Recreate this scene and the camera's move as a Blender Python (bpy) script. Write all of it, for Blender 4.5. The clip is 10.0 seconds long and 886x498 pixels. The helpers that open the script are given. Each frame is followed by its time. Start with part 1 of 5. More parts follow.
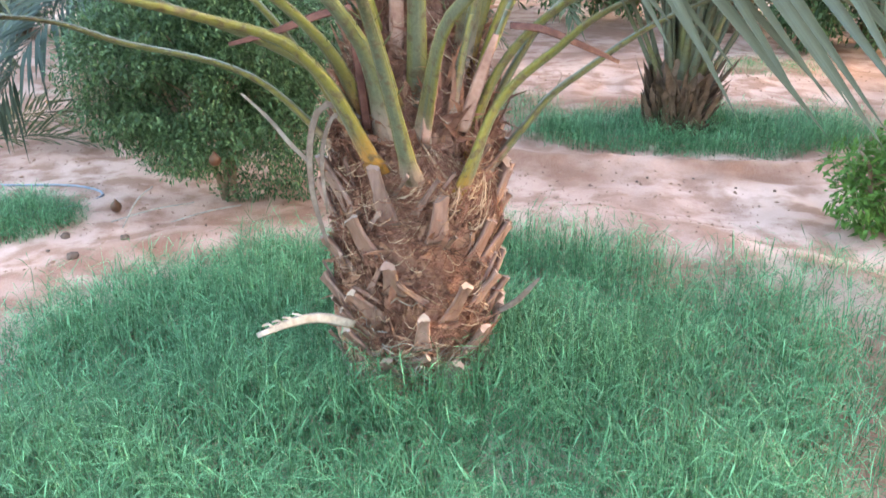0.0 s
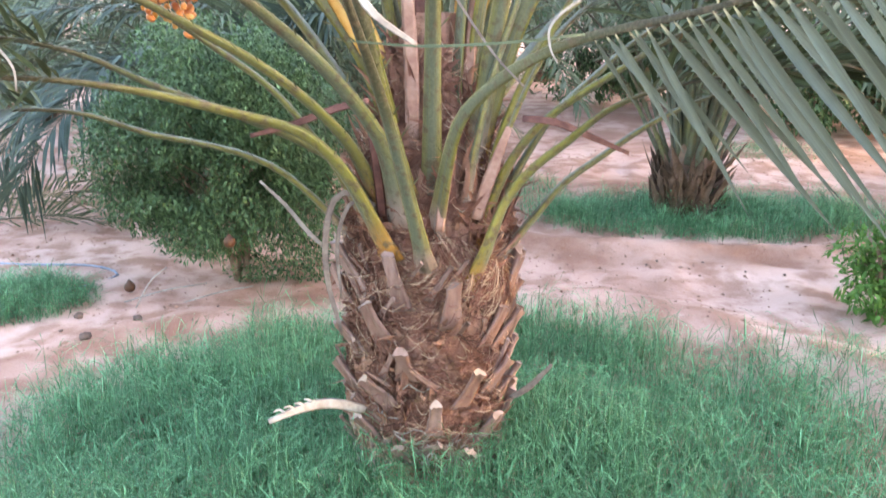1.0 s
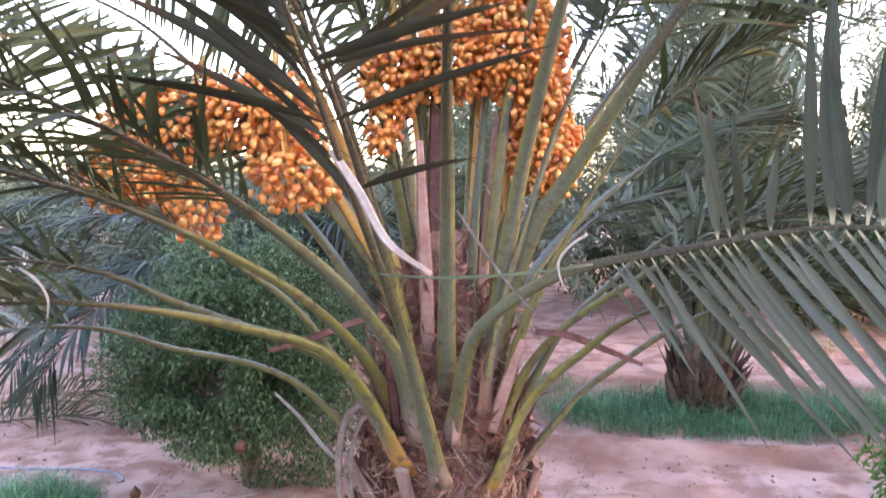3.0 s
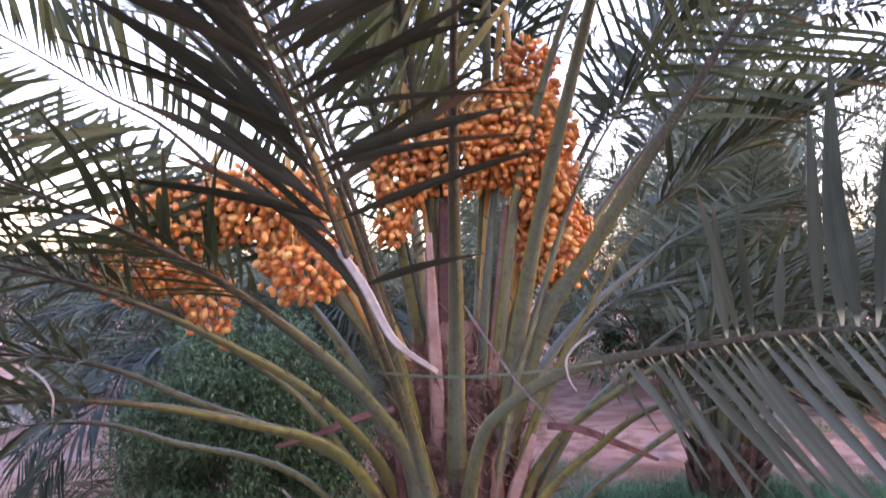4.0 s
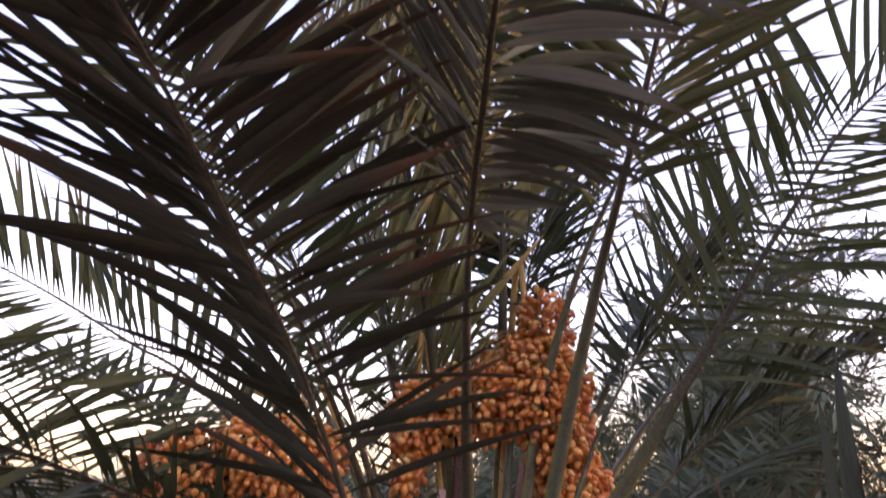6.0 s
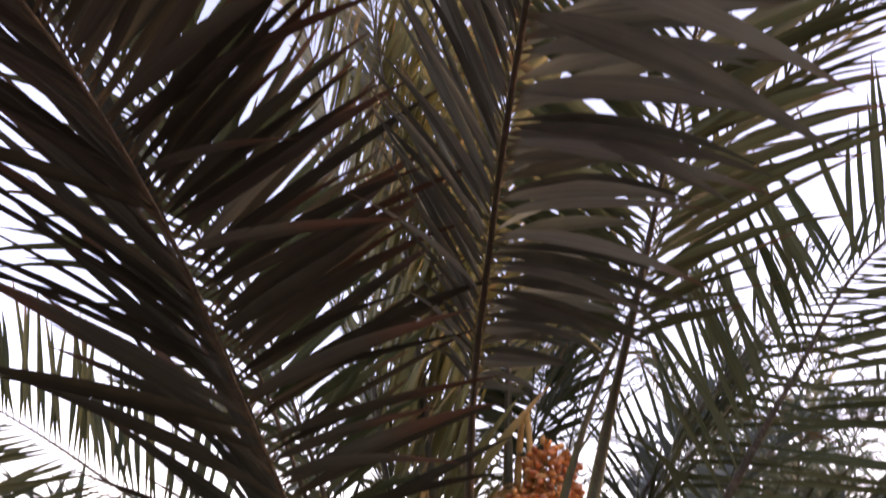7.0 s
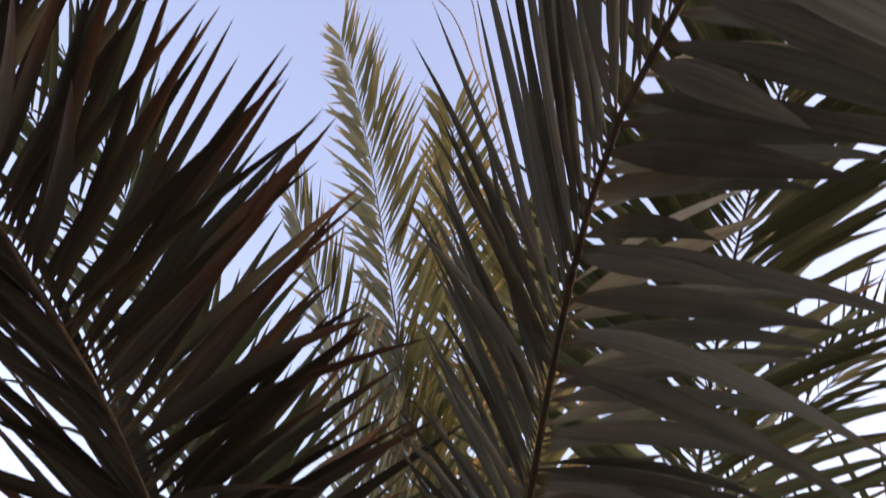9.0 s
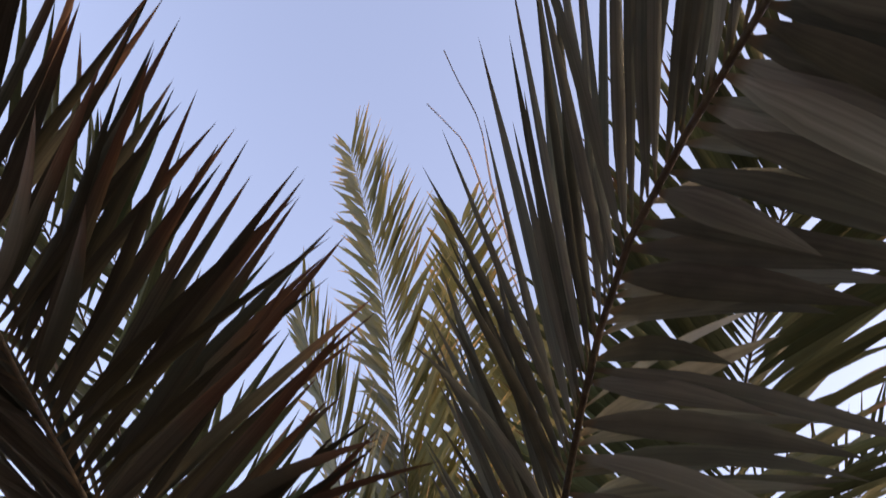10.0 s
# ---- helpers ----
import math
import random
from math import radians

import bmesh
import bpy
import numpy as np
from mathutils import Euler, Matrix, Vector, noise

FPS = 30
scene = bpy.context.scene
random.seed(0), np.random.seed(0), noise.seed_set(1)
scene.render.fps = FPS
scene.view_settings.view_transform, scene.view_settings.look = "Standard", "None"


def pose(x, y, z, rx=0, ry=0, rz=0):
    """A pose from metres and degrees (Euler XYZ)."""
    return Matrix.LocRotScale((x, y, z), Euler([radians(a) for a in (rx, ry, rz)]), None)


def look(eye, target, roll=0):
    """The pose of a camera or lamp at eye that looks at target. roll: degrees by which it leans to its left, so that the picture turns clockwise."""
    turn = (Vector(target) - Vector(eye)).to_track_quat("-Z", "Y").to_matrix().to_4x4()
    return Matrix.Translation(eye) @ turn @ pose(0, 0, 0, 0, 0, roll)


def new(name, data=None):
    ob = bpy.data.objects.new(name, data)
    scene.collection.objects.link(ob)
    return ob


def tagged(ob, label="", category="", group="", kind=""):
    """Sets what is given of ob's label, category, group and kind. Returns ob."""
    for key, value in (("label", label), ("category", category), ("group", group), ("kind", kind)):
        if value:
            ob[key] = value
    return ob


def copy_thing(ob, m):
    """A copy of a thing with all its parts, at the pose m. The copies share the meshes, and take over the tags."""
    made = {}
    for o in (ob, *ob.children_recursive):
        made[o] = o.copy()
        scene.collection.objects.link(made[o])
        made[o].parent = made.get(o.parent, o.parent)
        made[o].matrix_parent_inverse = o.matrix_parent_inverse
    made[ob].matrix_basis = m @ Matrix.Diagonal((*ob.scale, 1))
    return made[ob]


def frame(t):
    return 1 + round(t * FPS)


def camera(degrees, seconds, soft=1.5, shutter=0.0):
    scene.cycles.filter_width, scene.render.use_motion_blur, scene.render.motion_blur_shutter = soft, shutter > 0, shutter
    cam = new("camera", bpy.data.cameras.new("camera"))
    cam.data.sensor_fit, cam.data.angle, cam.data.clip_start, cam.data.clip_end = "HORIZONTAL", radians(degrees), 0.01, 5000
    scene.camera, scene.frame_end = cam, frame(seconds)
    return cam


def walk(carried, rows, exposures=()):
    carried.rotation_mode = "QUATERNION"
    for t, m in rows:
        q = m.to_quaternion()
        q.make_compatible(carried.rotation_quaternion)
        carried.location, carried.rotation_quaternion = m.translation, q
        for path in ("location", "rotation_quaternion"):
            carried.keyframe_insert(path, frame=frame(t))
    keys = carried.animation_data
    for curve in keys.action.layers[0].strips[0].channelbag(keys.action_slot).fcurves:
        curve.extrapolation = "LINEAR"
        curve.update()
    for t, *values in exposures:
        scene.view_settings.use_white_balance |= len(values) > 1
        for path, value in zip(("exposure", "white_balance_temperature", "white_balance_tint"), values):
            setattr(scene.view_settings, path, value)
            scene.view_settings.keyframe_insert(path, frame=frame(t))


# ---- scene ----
import collections
import itertools

cam = camera(59.5, 10.0, 1.5, 0.5)
PATH = [
    (0, (-0.011, 0.017, 1.324), (0.018, 1.841, 0.505), 1.0),
    (0.5, (-0.014, 0.018, 1.334), (0.004, 1.878, 0.597), 1.1),
    (1, (-0.025, 0.009, 1.351), (-0.019, 1.906, 0.717), 1.1),
    (1.5, (-0.033, 0.004, 1.368), (-0.039, 1.935, 0.848), 0.8),
    (2, (-0.033, 0.001, 1.383), (-0.044, 1.959, 0.976), 0.7),
    (2.5, (-0.027, 0.0, 1.397), (-0.053, 1.98, 1.119), 0.6),
    (2.7, (-0.03, -0.005, 1.403), (-0.06, 1.982, 1.176), 0.6),
    (3.8, (-0.016, 0.013, 1.436), (-0.082, 2.012, 1.431), 0.3),
    (4, (-0.014, 0.002, 1.44), (-0.091, 2.0, 1.485), 0.2),
    (4.5, (-0.009, -0.013, 1.461), (-0.108, 1.975, 1.647), 0.1),
    (5, (-0.013, -0.015, 1.476), (-0.12, 1.956, 1.799), 0.3),
    (5.2, (-0.011, -0.024, 1.479), (-0.123, 1.937, 1.854), 0.4),
    (6.3, (0.005, -0.027, 1.544), (-0.138, 1.853, 2.212), 1.8),
    (6.5, (0.006, -0.031, 1.546), (-0.142, 1.825, 2.277), 1.9),
    (7, (0.005, -0.039, 1.556), (-0.15, 1.738, 2.46), 2.6),
    (7.5, (0.002, -0.045, 1.565), (-0.163, 1.629, 2.648), 3.8),
    (8, (-0.002, -0.054, 1.573), (-0.178, 1.519, 2.797), 4.4),
    (8.5, (-0.003, -0.062, 1.582), (-0.188, 1.396, 2.937), 4.8),
    (9, (-0.006, -0.067, 1.593), (-0.201, 1.261, 3.075), 5.9),
    (9.5, (-0.008, -0.071, 1.598), (-0.204, 1.144, 3.174), 6.8),
    (10, (-0.008, -0.073, 1.603), (-0.216, 1.04, 3.251), 7.9),
]
walk(cam, [(t, look(eye, target, roll)) for t, eye, target, roll in PATH],
     exposures=[(0.0, 4.52, 7450, 9), (1.5, 4.5, 7450, 21), (2.5, 4.3, 7250, 29), (4.0, 3.45, 6750, 47), (5.0, 2.85, 6850, 51), (6.5, 2.4, 7800, 48), (8.0, 2.65, 8300, 44), (9.0, 2.2, 7900, 35), (10.0, 2.08, 7850, 33)])

# ---- light ----
world = bpy.data.worlds.new("sky")
scene.world = world
world.use_nodes = True
wn = world.node_tree.nodes
sky = wn.new("ShaderNodeTexSky")
sky.sky_type = "NISHITA"
sky.sun_disc = False
SUN_ELEVATION, SUN_ROTATION = radians(14), radians(88)
sky.sun_elevation, sky.sun_rotation = SUN_ELEVATION, SUN_ROTATION
sky.air_density, sky.dust_density, sky.ozone_density = 1.0, 1.3, 1.0
world.node_tree.links.new(sky.outputs[0], wn["Background"].inputs[0])
wn["Background"].inputs[1].default_value = 0.15

sun_data = bpy.data.lights.new("sun", "SUN")
sun_data.energy, sun_data.angle, sun_data.color = 0.09, radians(40), (1.0, 0.88, 0.72)
sun = new("sun", sun_data)
sun_dir = Vector((math.sin(SUN_ROTATION) * math.cos(SUN_ELEVATION), math.cos(SUN_ROTATION) * math.cos(SUN_ELEVATION), math.sin(SUN_ELEVATION)))
sun.matrix_world = look(sun_dir * 30, (0, 0, 0))


# ---- materials ----
def material(name, rough=0.6):
    m = bpy.data.materials.new(name)
    m.use_nodes = True
    n, l = m.node_tree.nodes, m.node_tree.links
    b = n["Principled BSDF"]
    b.inputs["Roughness"].default_value = rough
    return m, n, l, b


def add_noise(n, l, scale, detail=4.0, stretch=None):
    tc = n.new("ShaderNodeTexCoord")
    t = n.new("ShaderNodeTexNoise")
    t.inputs["Scale"].default_value, t.inputs["Detail"].default_value = scale, detail
    if stretch:
        mp = n.new("ShaderNodeMapping")
        mp.inputs["Scale"].default_value = stretch
        l.new(tc.outputs["Object"], mp.inputs["Vector"])
        l.new(mp.outputs[0], t.inputs["Vector"])
    else:
        l.new(tc.outputs["Object"], t.inputs["Vector"])
    return t.outputs["Fac"]


def add_ramp(n, l, fac, stops):
    r = n.new("ShaderNodeValToRGB")
    while len(r.color_ramp.elements) < len(stops):
        r.color_ramp.elements.new(0.5)
    for e, (p, c) in zip(r.color_ramp.elements, stops):
        e.position, e.color = p, (*c, 1)
    l.new(fac, r.inputs[0])
    return r.outputs[0]


def add_mix(n, l, fac, a, b, mode="MIX"):
    x = n.new("ShaderNodeMix")
    x.data_type, x.blend_type = "RGBA", mode
    for sock, v in ((x.inputs[0], fac), (x.inputs[6], a), (x.inputs[7], b)):
        if hasattr(v, "is_linked"):
            l.new(v, sock)
        elif isinstance(v, tuple):
            sock.default_value = (*v, 1)
        else:
            sock.default_value = v
    return x.outputs[2]


def add_bump(n, l, b, fac, strength, distance=0.01):
    bp = n.new("ShaderNodeBump")
    bp.inputs["Strength"].default_value, bp.inputs["Distance"].default_value = strength, distance
    l.new(fac, bp.inputs["Height"])
    l.new(bp.outputs[0], b.inputs["Normal"])


def add_attr(n, name):
    a = n.new("ShaderNodeAttribute")
    a.attribute_name = name
    return a.outputs["Fac"]


def add_math(n, l, op, a, b=0.0):
    x = n.new("ShaderNodeMath")
    x.operation = op
    for sock, v in ((x.inputs[0], a), (x.inputs[1], b)):
        if hasattr(v, "is_linked"):
            l.new(v, sock)
        else:
            sock.default_value = v
    return x.outputs[0]


def see_through(m, n, l, b, colour, amount):
    """Thin leaves pass part of the light."""
    tr = n.new("ShaderNodeBsdfTranslucent")
    mx = n.new("ShaderNodeMixShader")
    mx.inputs[0].default_value = amount
    l.new(colour, tr.inputs[0])
    l.new(b.outputs[0], mx.inputs[1])
    l.new(tr.outputs[0], mx.inputs[2])
    l.new(mx.outputs[0], n["Material Output"].inputs[0])


def leaf_material(name, dark, light, brown, brown_from, amount=0.22, rough=0.5, gloss=0.2, skew=1.0, foot=None):
    """Leaflets: two greens by piece, dry tips along the blade."""
    m, n, l, b = material(name, rough)
    rnd = add_math(n, l, "FRACT", add_math(n, l, "ADD", n.new("ShaderNodeObjectInfo").outputs["Random"], n.new("ShaderNodeNewGeometry").outputs["Random Per Island"]))
    base = add_mix(n, l, add_math(n, l, "POWER", rnd, skew), dark, light)
    spots = add_noise(n, l, 35, 3)
    base = add_mix(n, l, add_math(n, l, "MULTIPLY", spots, 0.35), base, (light[0] * 1.3, light[1] * 1.15, light[2] * 0.9))
    along = add_attr(n, "along")
    start = add_math(n, l, "SUBTRACT", along, brown_from)
    start = add_math(n, l, "ADD", start, add_math(n, l, "MULTIPLY", add_math(n, l, "SUBTRACT", rnd, 0.5), 0.5))
    tip = n.new("ShaderNodeClamp")
    l.new(add_math(n, l, "MULTIPLY", start, 5.0), tip.inputs[0])
    col = add_mix(n, l, tip.outputs[0], base, brown)
    # veins that run with the blade
    skin = n.new("ShaderNodeCombineXYZ")
    l.new(add_math(n, l, "MULTIPLY", add_attr(n, "cut"), 9.0), skin.inputs[0])
    l.new(add_math(n, l, "MULTIPLY", along, 1.3), skin.inputs[1])
    l.new(add_math(n, l, "MULTIPLY", rnd, 40.0), skin.inputs[2])
    vein = n.new("ShaderNodeTexNoise")
    vein.inputs["Scale"].default_value, vein.inputs["Detail"].default_value = 1.0, 4.0
    l.new(skin.outputs[0], vein.inputs["Vector"])
    col = add_mix(n, l, 1.0, col, add_ramp(n, l, vein.outputs["Fac"], [(0.3, (0.55, 0.55, 0.55)), (0.7, (1.0, 1.0, 1.0))]), "MULTIPLY")
    if foot:
        low = n.new("ShaderNodeClamp")
        l.new(add_math(n, l, "MULTIPLY", add_math(n, l, "SUBTRACT", 0.06, along), 25.0), low.inputs[0])
        col = add_mix(n, l, low.outputs[0], col, foot)
    l.new(col, b.inputs["Base Color"])
    b.inputs["Specular IOR Level"].default_value = gloss
    see_through(m, n, l, b, col, amount)
    return m


def sand_material():
    m, n, l, b = material("pink_sand", 0.95)
    big = add_noise(n, l, 0.9, 5)
    mid = add_noise(n, l, 6, 6)
    fine = add_noise(n, l, 160, 3)
    c = add_ramp(n, l, big, [(0.32, (0.24, 0.115, 0.085)), (0.47, (0.41, 0.245, 0.205)), (0.64, (0.49, 0.322, 0.28))])
    c = add_mix(n, l, add_ramp(n, l, mid, [(0.44, (0.0, 0.0, 0.0)), (0.60, (0.85, 0.85, 0.85))]), c, (0.24, 0.115, 0.085))
    dug = n.new("ShaderNodeClamp")
    l.new(add_math(n, l, "ADD", add_attr(n, "cut"), add_math(n, l, "MULTIPLY", add_math(n, l, "SUBTRACT", mid, 0.5), 0.9)), dug.inputs[0])
    c = add_mix(n, l, dug.outputs[0], c, (0.20, 0.088, 0.060))
    c = add_mix(n, l, 0.10, c, add_ramp(n, l, fine, [(0.35, (0.3, 0.2, 0.15)), (0.65, (0.7, 0.55, 0.45))]))
    l.new(c, b.inputs["Base Color"])
    b.inputs["Specular IOR Level"].default_value = 0.1
    h = add_math(n, l, "ADD", add_math(n, l, "MULTIPLY", fine, 0.07), mid)
    add_bump(n, l, b, h, 0.9, 0.04)
    return m


def ramp_material(name, stops, scale, rough=0.85, stretch=None, bump=0.5, fine=60, dist=0.01, by_piece=0.0):
    m, n, l, b = material(name, rough)
    f = add_noise(n, l, scale, 5, stretch)
    g = add_noise(n, l, fine, 4, stretch)
    c = add_ramp(n, l, f, stops)
    c = add_mix(n, l, 0.3, c, add_ramp(n, l, g, [(0.3, stops[0][1]), (0.7, stops[-1][1])]))
    if by_piece:
        rnd = n.new("ShaderNodeObjectInfo").outputs["Random"]
        isl = n.new("ShaderNodeNewGeometry").outputs["Random Per Island"]
        v = add_math(n, l, "MULTIPLY", add_math(n, l, "ADD", rnd, isl), 0.5)
        c = add_mix(n, l, by_piece, c, add_ramp(n, l, v, [(0.2, stops[0][1]), (0.5, stops[len(stops) // 2][1]), (0.8, stops[-1][1])]))
    l.new(c, b.inputs["Base Color"])
    b.inputs["Specular IOR Level"].default_value = 0.25
    add_bump(n, l, b, add_math(n, l, "ADD", f, g), bump, dist)
    return m


def petiole_material():
    """Orange or mauve at the very foot, yellow-olive edges and grey-green faces above, dark brown where the leaflets stand."""
    m, n, l, b = material("petiole_skin", 0.5)
    along, edge = add_attr(n, "along"), add_attr(n, "cut")
    rnd = n.new("ShaderNodeObjectInfo").outputs["Random"]
    # streaks that run with the length
    at_skin = n.new("ShaderNodeCombineXYZ")
    l.new(add_math(n, l, "MULTIPLY", edge, 7.0), at_skin.inputs[0])
    l.new(add_math(n, l, "MULTIPLY", along, 5.0), at_skin.inputs[1])
    l.new(add_math(n, l, "MULTIPLY", rnd, 60.0), at_skin.inputs[2])
    st = n.new("ShaderNodeTexNoise")
    st.inputs["Scale"].default_value, st.inputs["Detail"].default_value = 1.6, 6.0
    l.new(at_skin.outputs[0], st.inputs["Vector"])
    streak = st.outputs["Fac"]
    olive = add_ramp(n, l, along, [(0.0, (0.22, 0.125, 0.03)), (0.10, (0.165, 0.140, 0.024)), (0.33, (0.120, 0.110, 0.022)), (0.41, (0.058, 0.050, 0.022)), (0.5, (0.032, 0.026, 0.016)), (1.0, (0.045, 0.035, 0.02))])
    green = add_ramp(n, l, along, [(0.0, (0.15, 0.11, 0.085)), (0.08, (0.090, 0.098, 0.066)), (0.33, (0.066, 0.078, 0.056)), (0.41, (0.048, 0.048, 0.026)), (0.5, (0.032, 0.026, 0.016)), (1.0, (0.045, 0.035, 0.02))])
    side = add_math(n, l, "ADD", edge, add_math(n, l, "MULTIPLY", add_math(n, l, "SUBTRACT", streak, 0.5), 2.2))
    side = add_math(n, l, "ADD", side, add_math(n, l, "MULTIPLY", add_math(n, l, "SUBTRACT", rnd, 0.55), 0.7))
    cl = n.new("ShaderNodeClamp")
    l.new(side, cl.inputs[0])
    c = add_mix(n, l, cl.outputs[0], green, olive)
    foot = add_mix(n, l, add_ramp(n, l, rnd, [(0.5, (0, 0, 0)), (0.55, (1, 1, 1))]), (0.34, 0.24, 0.22), (0.38, 0.16, 0.03))
    low = n.new("ShaderNodeClamp")
    l.new(add_math(n, l, "SUBTRACT", 1.0, add_math(n, l, "MULTIPLY", along, 16.0)), low.inputs[0])
    c = add_mix(n, l, low.outputs[0], c, foot)
    spots = add_noise(n, l, 45, 4)
    c = add_mix(n, l, add_ramp(n, l, spots, [(0.52, (0, 0, 0)), (0.66, (0.85, 0.85, 0.85))]), c, (0.075, 0.05, 0.03))
    fine = add_noise(n, l, 160, 3)
    c = add_mix(n, l, add_ramp(n, l, fine, [(0.45, (0, 0, 0)), (0.75, (0.3, 0.3, 0.3))]), c, (0.20, 0.195, 0.13))
    l.new(c, b.inputs["Base Color"])
    b.inputs["Specular IOR Level"].default_value = 0.3
    add_bump(n, l, b, add_math(n, l, "ADD", streak, add_math(n, l, "MULTIPLY", fine, 0.4)), 0.45, 0.006)
    return m


def stub_material():
    """Old leaf bases: grey-brown sides, pale cut."""
    m, n, l, b = material("leaf_base_bark", 0.55)
    f = add_noise(n, l, 12, 5, (1, 1, 0.25))
    g = add_noise(n, l, 60, 4, (1, 1, 0.2))
    c = add_ramp(n, l, f, [(0.3, (0.045, 0.021, 0.019)), (0.5, (0.15, 0.080, 0.072)), (0.72, (0.31, 0.20, 0.185))])
    c = add_mix(n, l, 0.35, c, add_ramp(n, l, g, [(0.35, (0.09, 0.045, 0.03)), (0.65, (0.32, 0.21, 0.18))]))
    rnd = n.new("ShaderNodeObjectInfo").outputs["Random"]
    c = add_mix(n, l, add_math(n, l, "MULTIPLY", rnd, 0.45), c, (0.20, 0.10, 0.075))
    cut = add_attr(n, "cut")
    c = add_mix(n, l, cut, c, (0.46, 0.34, 0.26))
    l.new(c, b.inputs["Base Color"])
    add_bump(n, l, b, g, 0.6, 0.006)
    return m


def date_material():
    m, n, l, b = material("ripening_date_skin", 0.33)
    rnd = n.new("ShaderNodeObjectInfo").outputs["Random"]
    isl = n.new("ShaderNodeNewGeometry").outputs["Random Per Island"]
    v = n.new("ShaderNodeMath")
    v.operation = "FRACT"
    l.new(add_math(n, l, "ADD", rnd, isl), v.inputs[0])
    c = add_ramp(n, l, v.outputs[0], [(0.0, (0.35, 0.090, 0.022)), (0.3, (0.56, 0.165, 0.032)), (0.7, (0.66, 0.240, 0.045)), (1.0, (0.64, 0.35, 0.11))])
    f = add_noise(n, l, 90, 3)
    c = add_mix(n, l, add_ramp(n, l, f, [(0.55, (0, 0, 0)), (0.75, (0.45, 0.45, 0.45))]), c, (0.60, 0.32, 0.14))
    l.new(c, b.inputs["Base Color"])
    b.inputs["Subsurface Weight"].default_value = 0.08
    b.inputs["Subsurface Radius"].default_value = (0.01, 0.004, 0.002)
    return m


MAT_SAND = sand_material()
MAT_LEAFLET = leaf_material("palm_leaflet_blade", (0.026, 0.040, 0.018), (0.088, 0.108, 0.054), (0.17, 0.085, 0.040), 0.88, 0.13, gloss=0.13, foot=(0.10, 0.095, 0.045))
# leaflets seen from below: their backlit darkness is put into the base colour
MAT_LEAFLET_NEAR = leaf_material("backlit_near_palm_leaflet_blade", (0.017, 0.019, 0.013), (0.078, 0.080, 0.060), (0.105, 0.060, 0.036), 0.70, 0.05, 0.6, gloss=0.15, skew=2.4, foot=(0.07, 0.055, 0.03))
# grey sheen and shaded blades are painted in as the dark-to-light spread
MAT_LEAFLET_BROAD = leaf_material("sheen_toned_broad_leaflet_blade", (0.016, 0.022, 0.018), (0.27, 0.335, 0.30), (0.17, 0.11, 0.065), 0.95, 0.05, 0.5, gloss=0.35, skew=1.6, foot=(0.10, 0.085, 0.05))
MAT_LEAFLET_PALE = leaf_material("grey_green_palm_leaflet_blade", (0.034, 0.046, 0.034), (0.090, 0.108, 0.086), (0.20, 0.12, 0.07), 1.10, 0.08, 0.45, gloss=0.35, foot=(0.28, 0.25, 0.16))
# darker copy for the upper row: its backlit shade is in the base colour
MAT_LEAFLET_UPPER = leaf_material("backlit_green_palm_leaflet_blade", (0.018, 0.027, 0.016), (0.064, 0.072, 0.046), (0.13, 0.075, 0.045), 0.93, 0.06, 0.5, foot=(0.28, 0.25, 0.16))
MAT_LEAFLET_YOUNG = leaf_material("young_palm_leaflet_blade", (0.095, 0.108, 0.038), (0.215, 0.195, 0.075), (0.42, 0.26, 0.09), 0.80, 0.3)
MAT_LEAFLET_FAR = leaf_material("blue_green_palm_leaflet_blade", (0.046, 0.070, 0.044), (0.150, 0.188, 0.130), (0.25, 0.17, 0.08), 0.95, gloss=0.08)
# darker copy of the far leaflets, with the shadow on them in the colour
MAT_LEAFLET_SHADE = leaf_material("shaded_blue_green_palm_leaflet_blade", (0.018, 0.034, 0.028), (0.075, 0.108, 0.092), (0.16, 0.12, 0.07), 0.97)
MAT_GRASS = leaf_material("grass_blade", (0.005, 0.032, 0.018), (0.23, 0.58, 0.32), (0.42, 0.58, 0.36), 0.90, 0.3, 0.6, skew=2.6)
MAT_SHRUB = leaf_material("pomegranate_leaf", (0.016, 0.050, 0.024), (0.15, 0.26, 0.13), (0.12, 0.17, 0.06), 1.3, 0.2, skew=2.2)
MAT_SHRUB_BRIGHT = leaf_material("bright_shrub_leaf", (0.04, 0.11, 0.025), (0.11, 0.24, 0.058), (0.10, 0.14, 0.05), 1.3, 0.3)
MAT_PETIOLE = petiole_material()
MAT_STUB = stub_material()
MAT_DATE = date_material()
MAT_FIBRE = ramp_material("palm_fibre", [(0.3, (0.060, 0.026, 0.021)), (0.5, (0.235, 0.100, 0.072)), (0.7, (0.45, 0.245, 0.180))], 9, 0.95, (1, 1, 3.5), 0.9, 90, 0.012, 0.55)
MAT_STRAW = ramp_material("pale_palm_fibre", [(0.3, (0.22, 0.12, 0.085)), (0.5, (0.38, 0.24, 0.17)), (0.7, (0.54, 0.39, 0.29))], 20, 0.9, None, 0.3, 80, 0.004, 0.6)
MAT_DRY = ramp_material("dry_palm_leaf", [(0.3, (0.15, 0.115, 0.095)), (0.5, (0.26, 0.22, 0.20)), (0.7, (0.38, 0.345, 0.32))], 20, 0.7, None, 0.3, 80, 0.004, 0.3)
MAT_GREYDRY = ramp_material("grey_brown_dry_sheath", [(0.3, (0.07, 0.045, 0.038)), (0.5, (0.14, 0.10, 0.085)), (0.7, (0.25, 0.20, 0.18))], 20, 0.7, None, 0.3, 80, 0.004, 0.3)
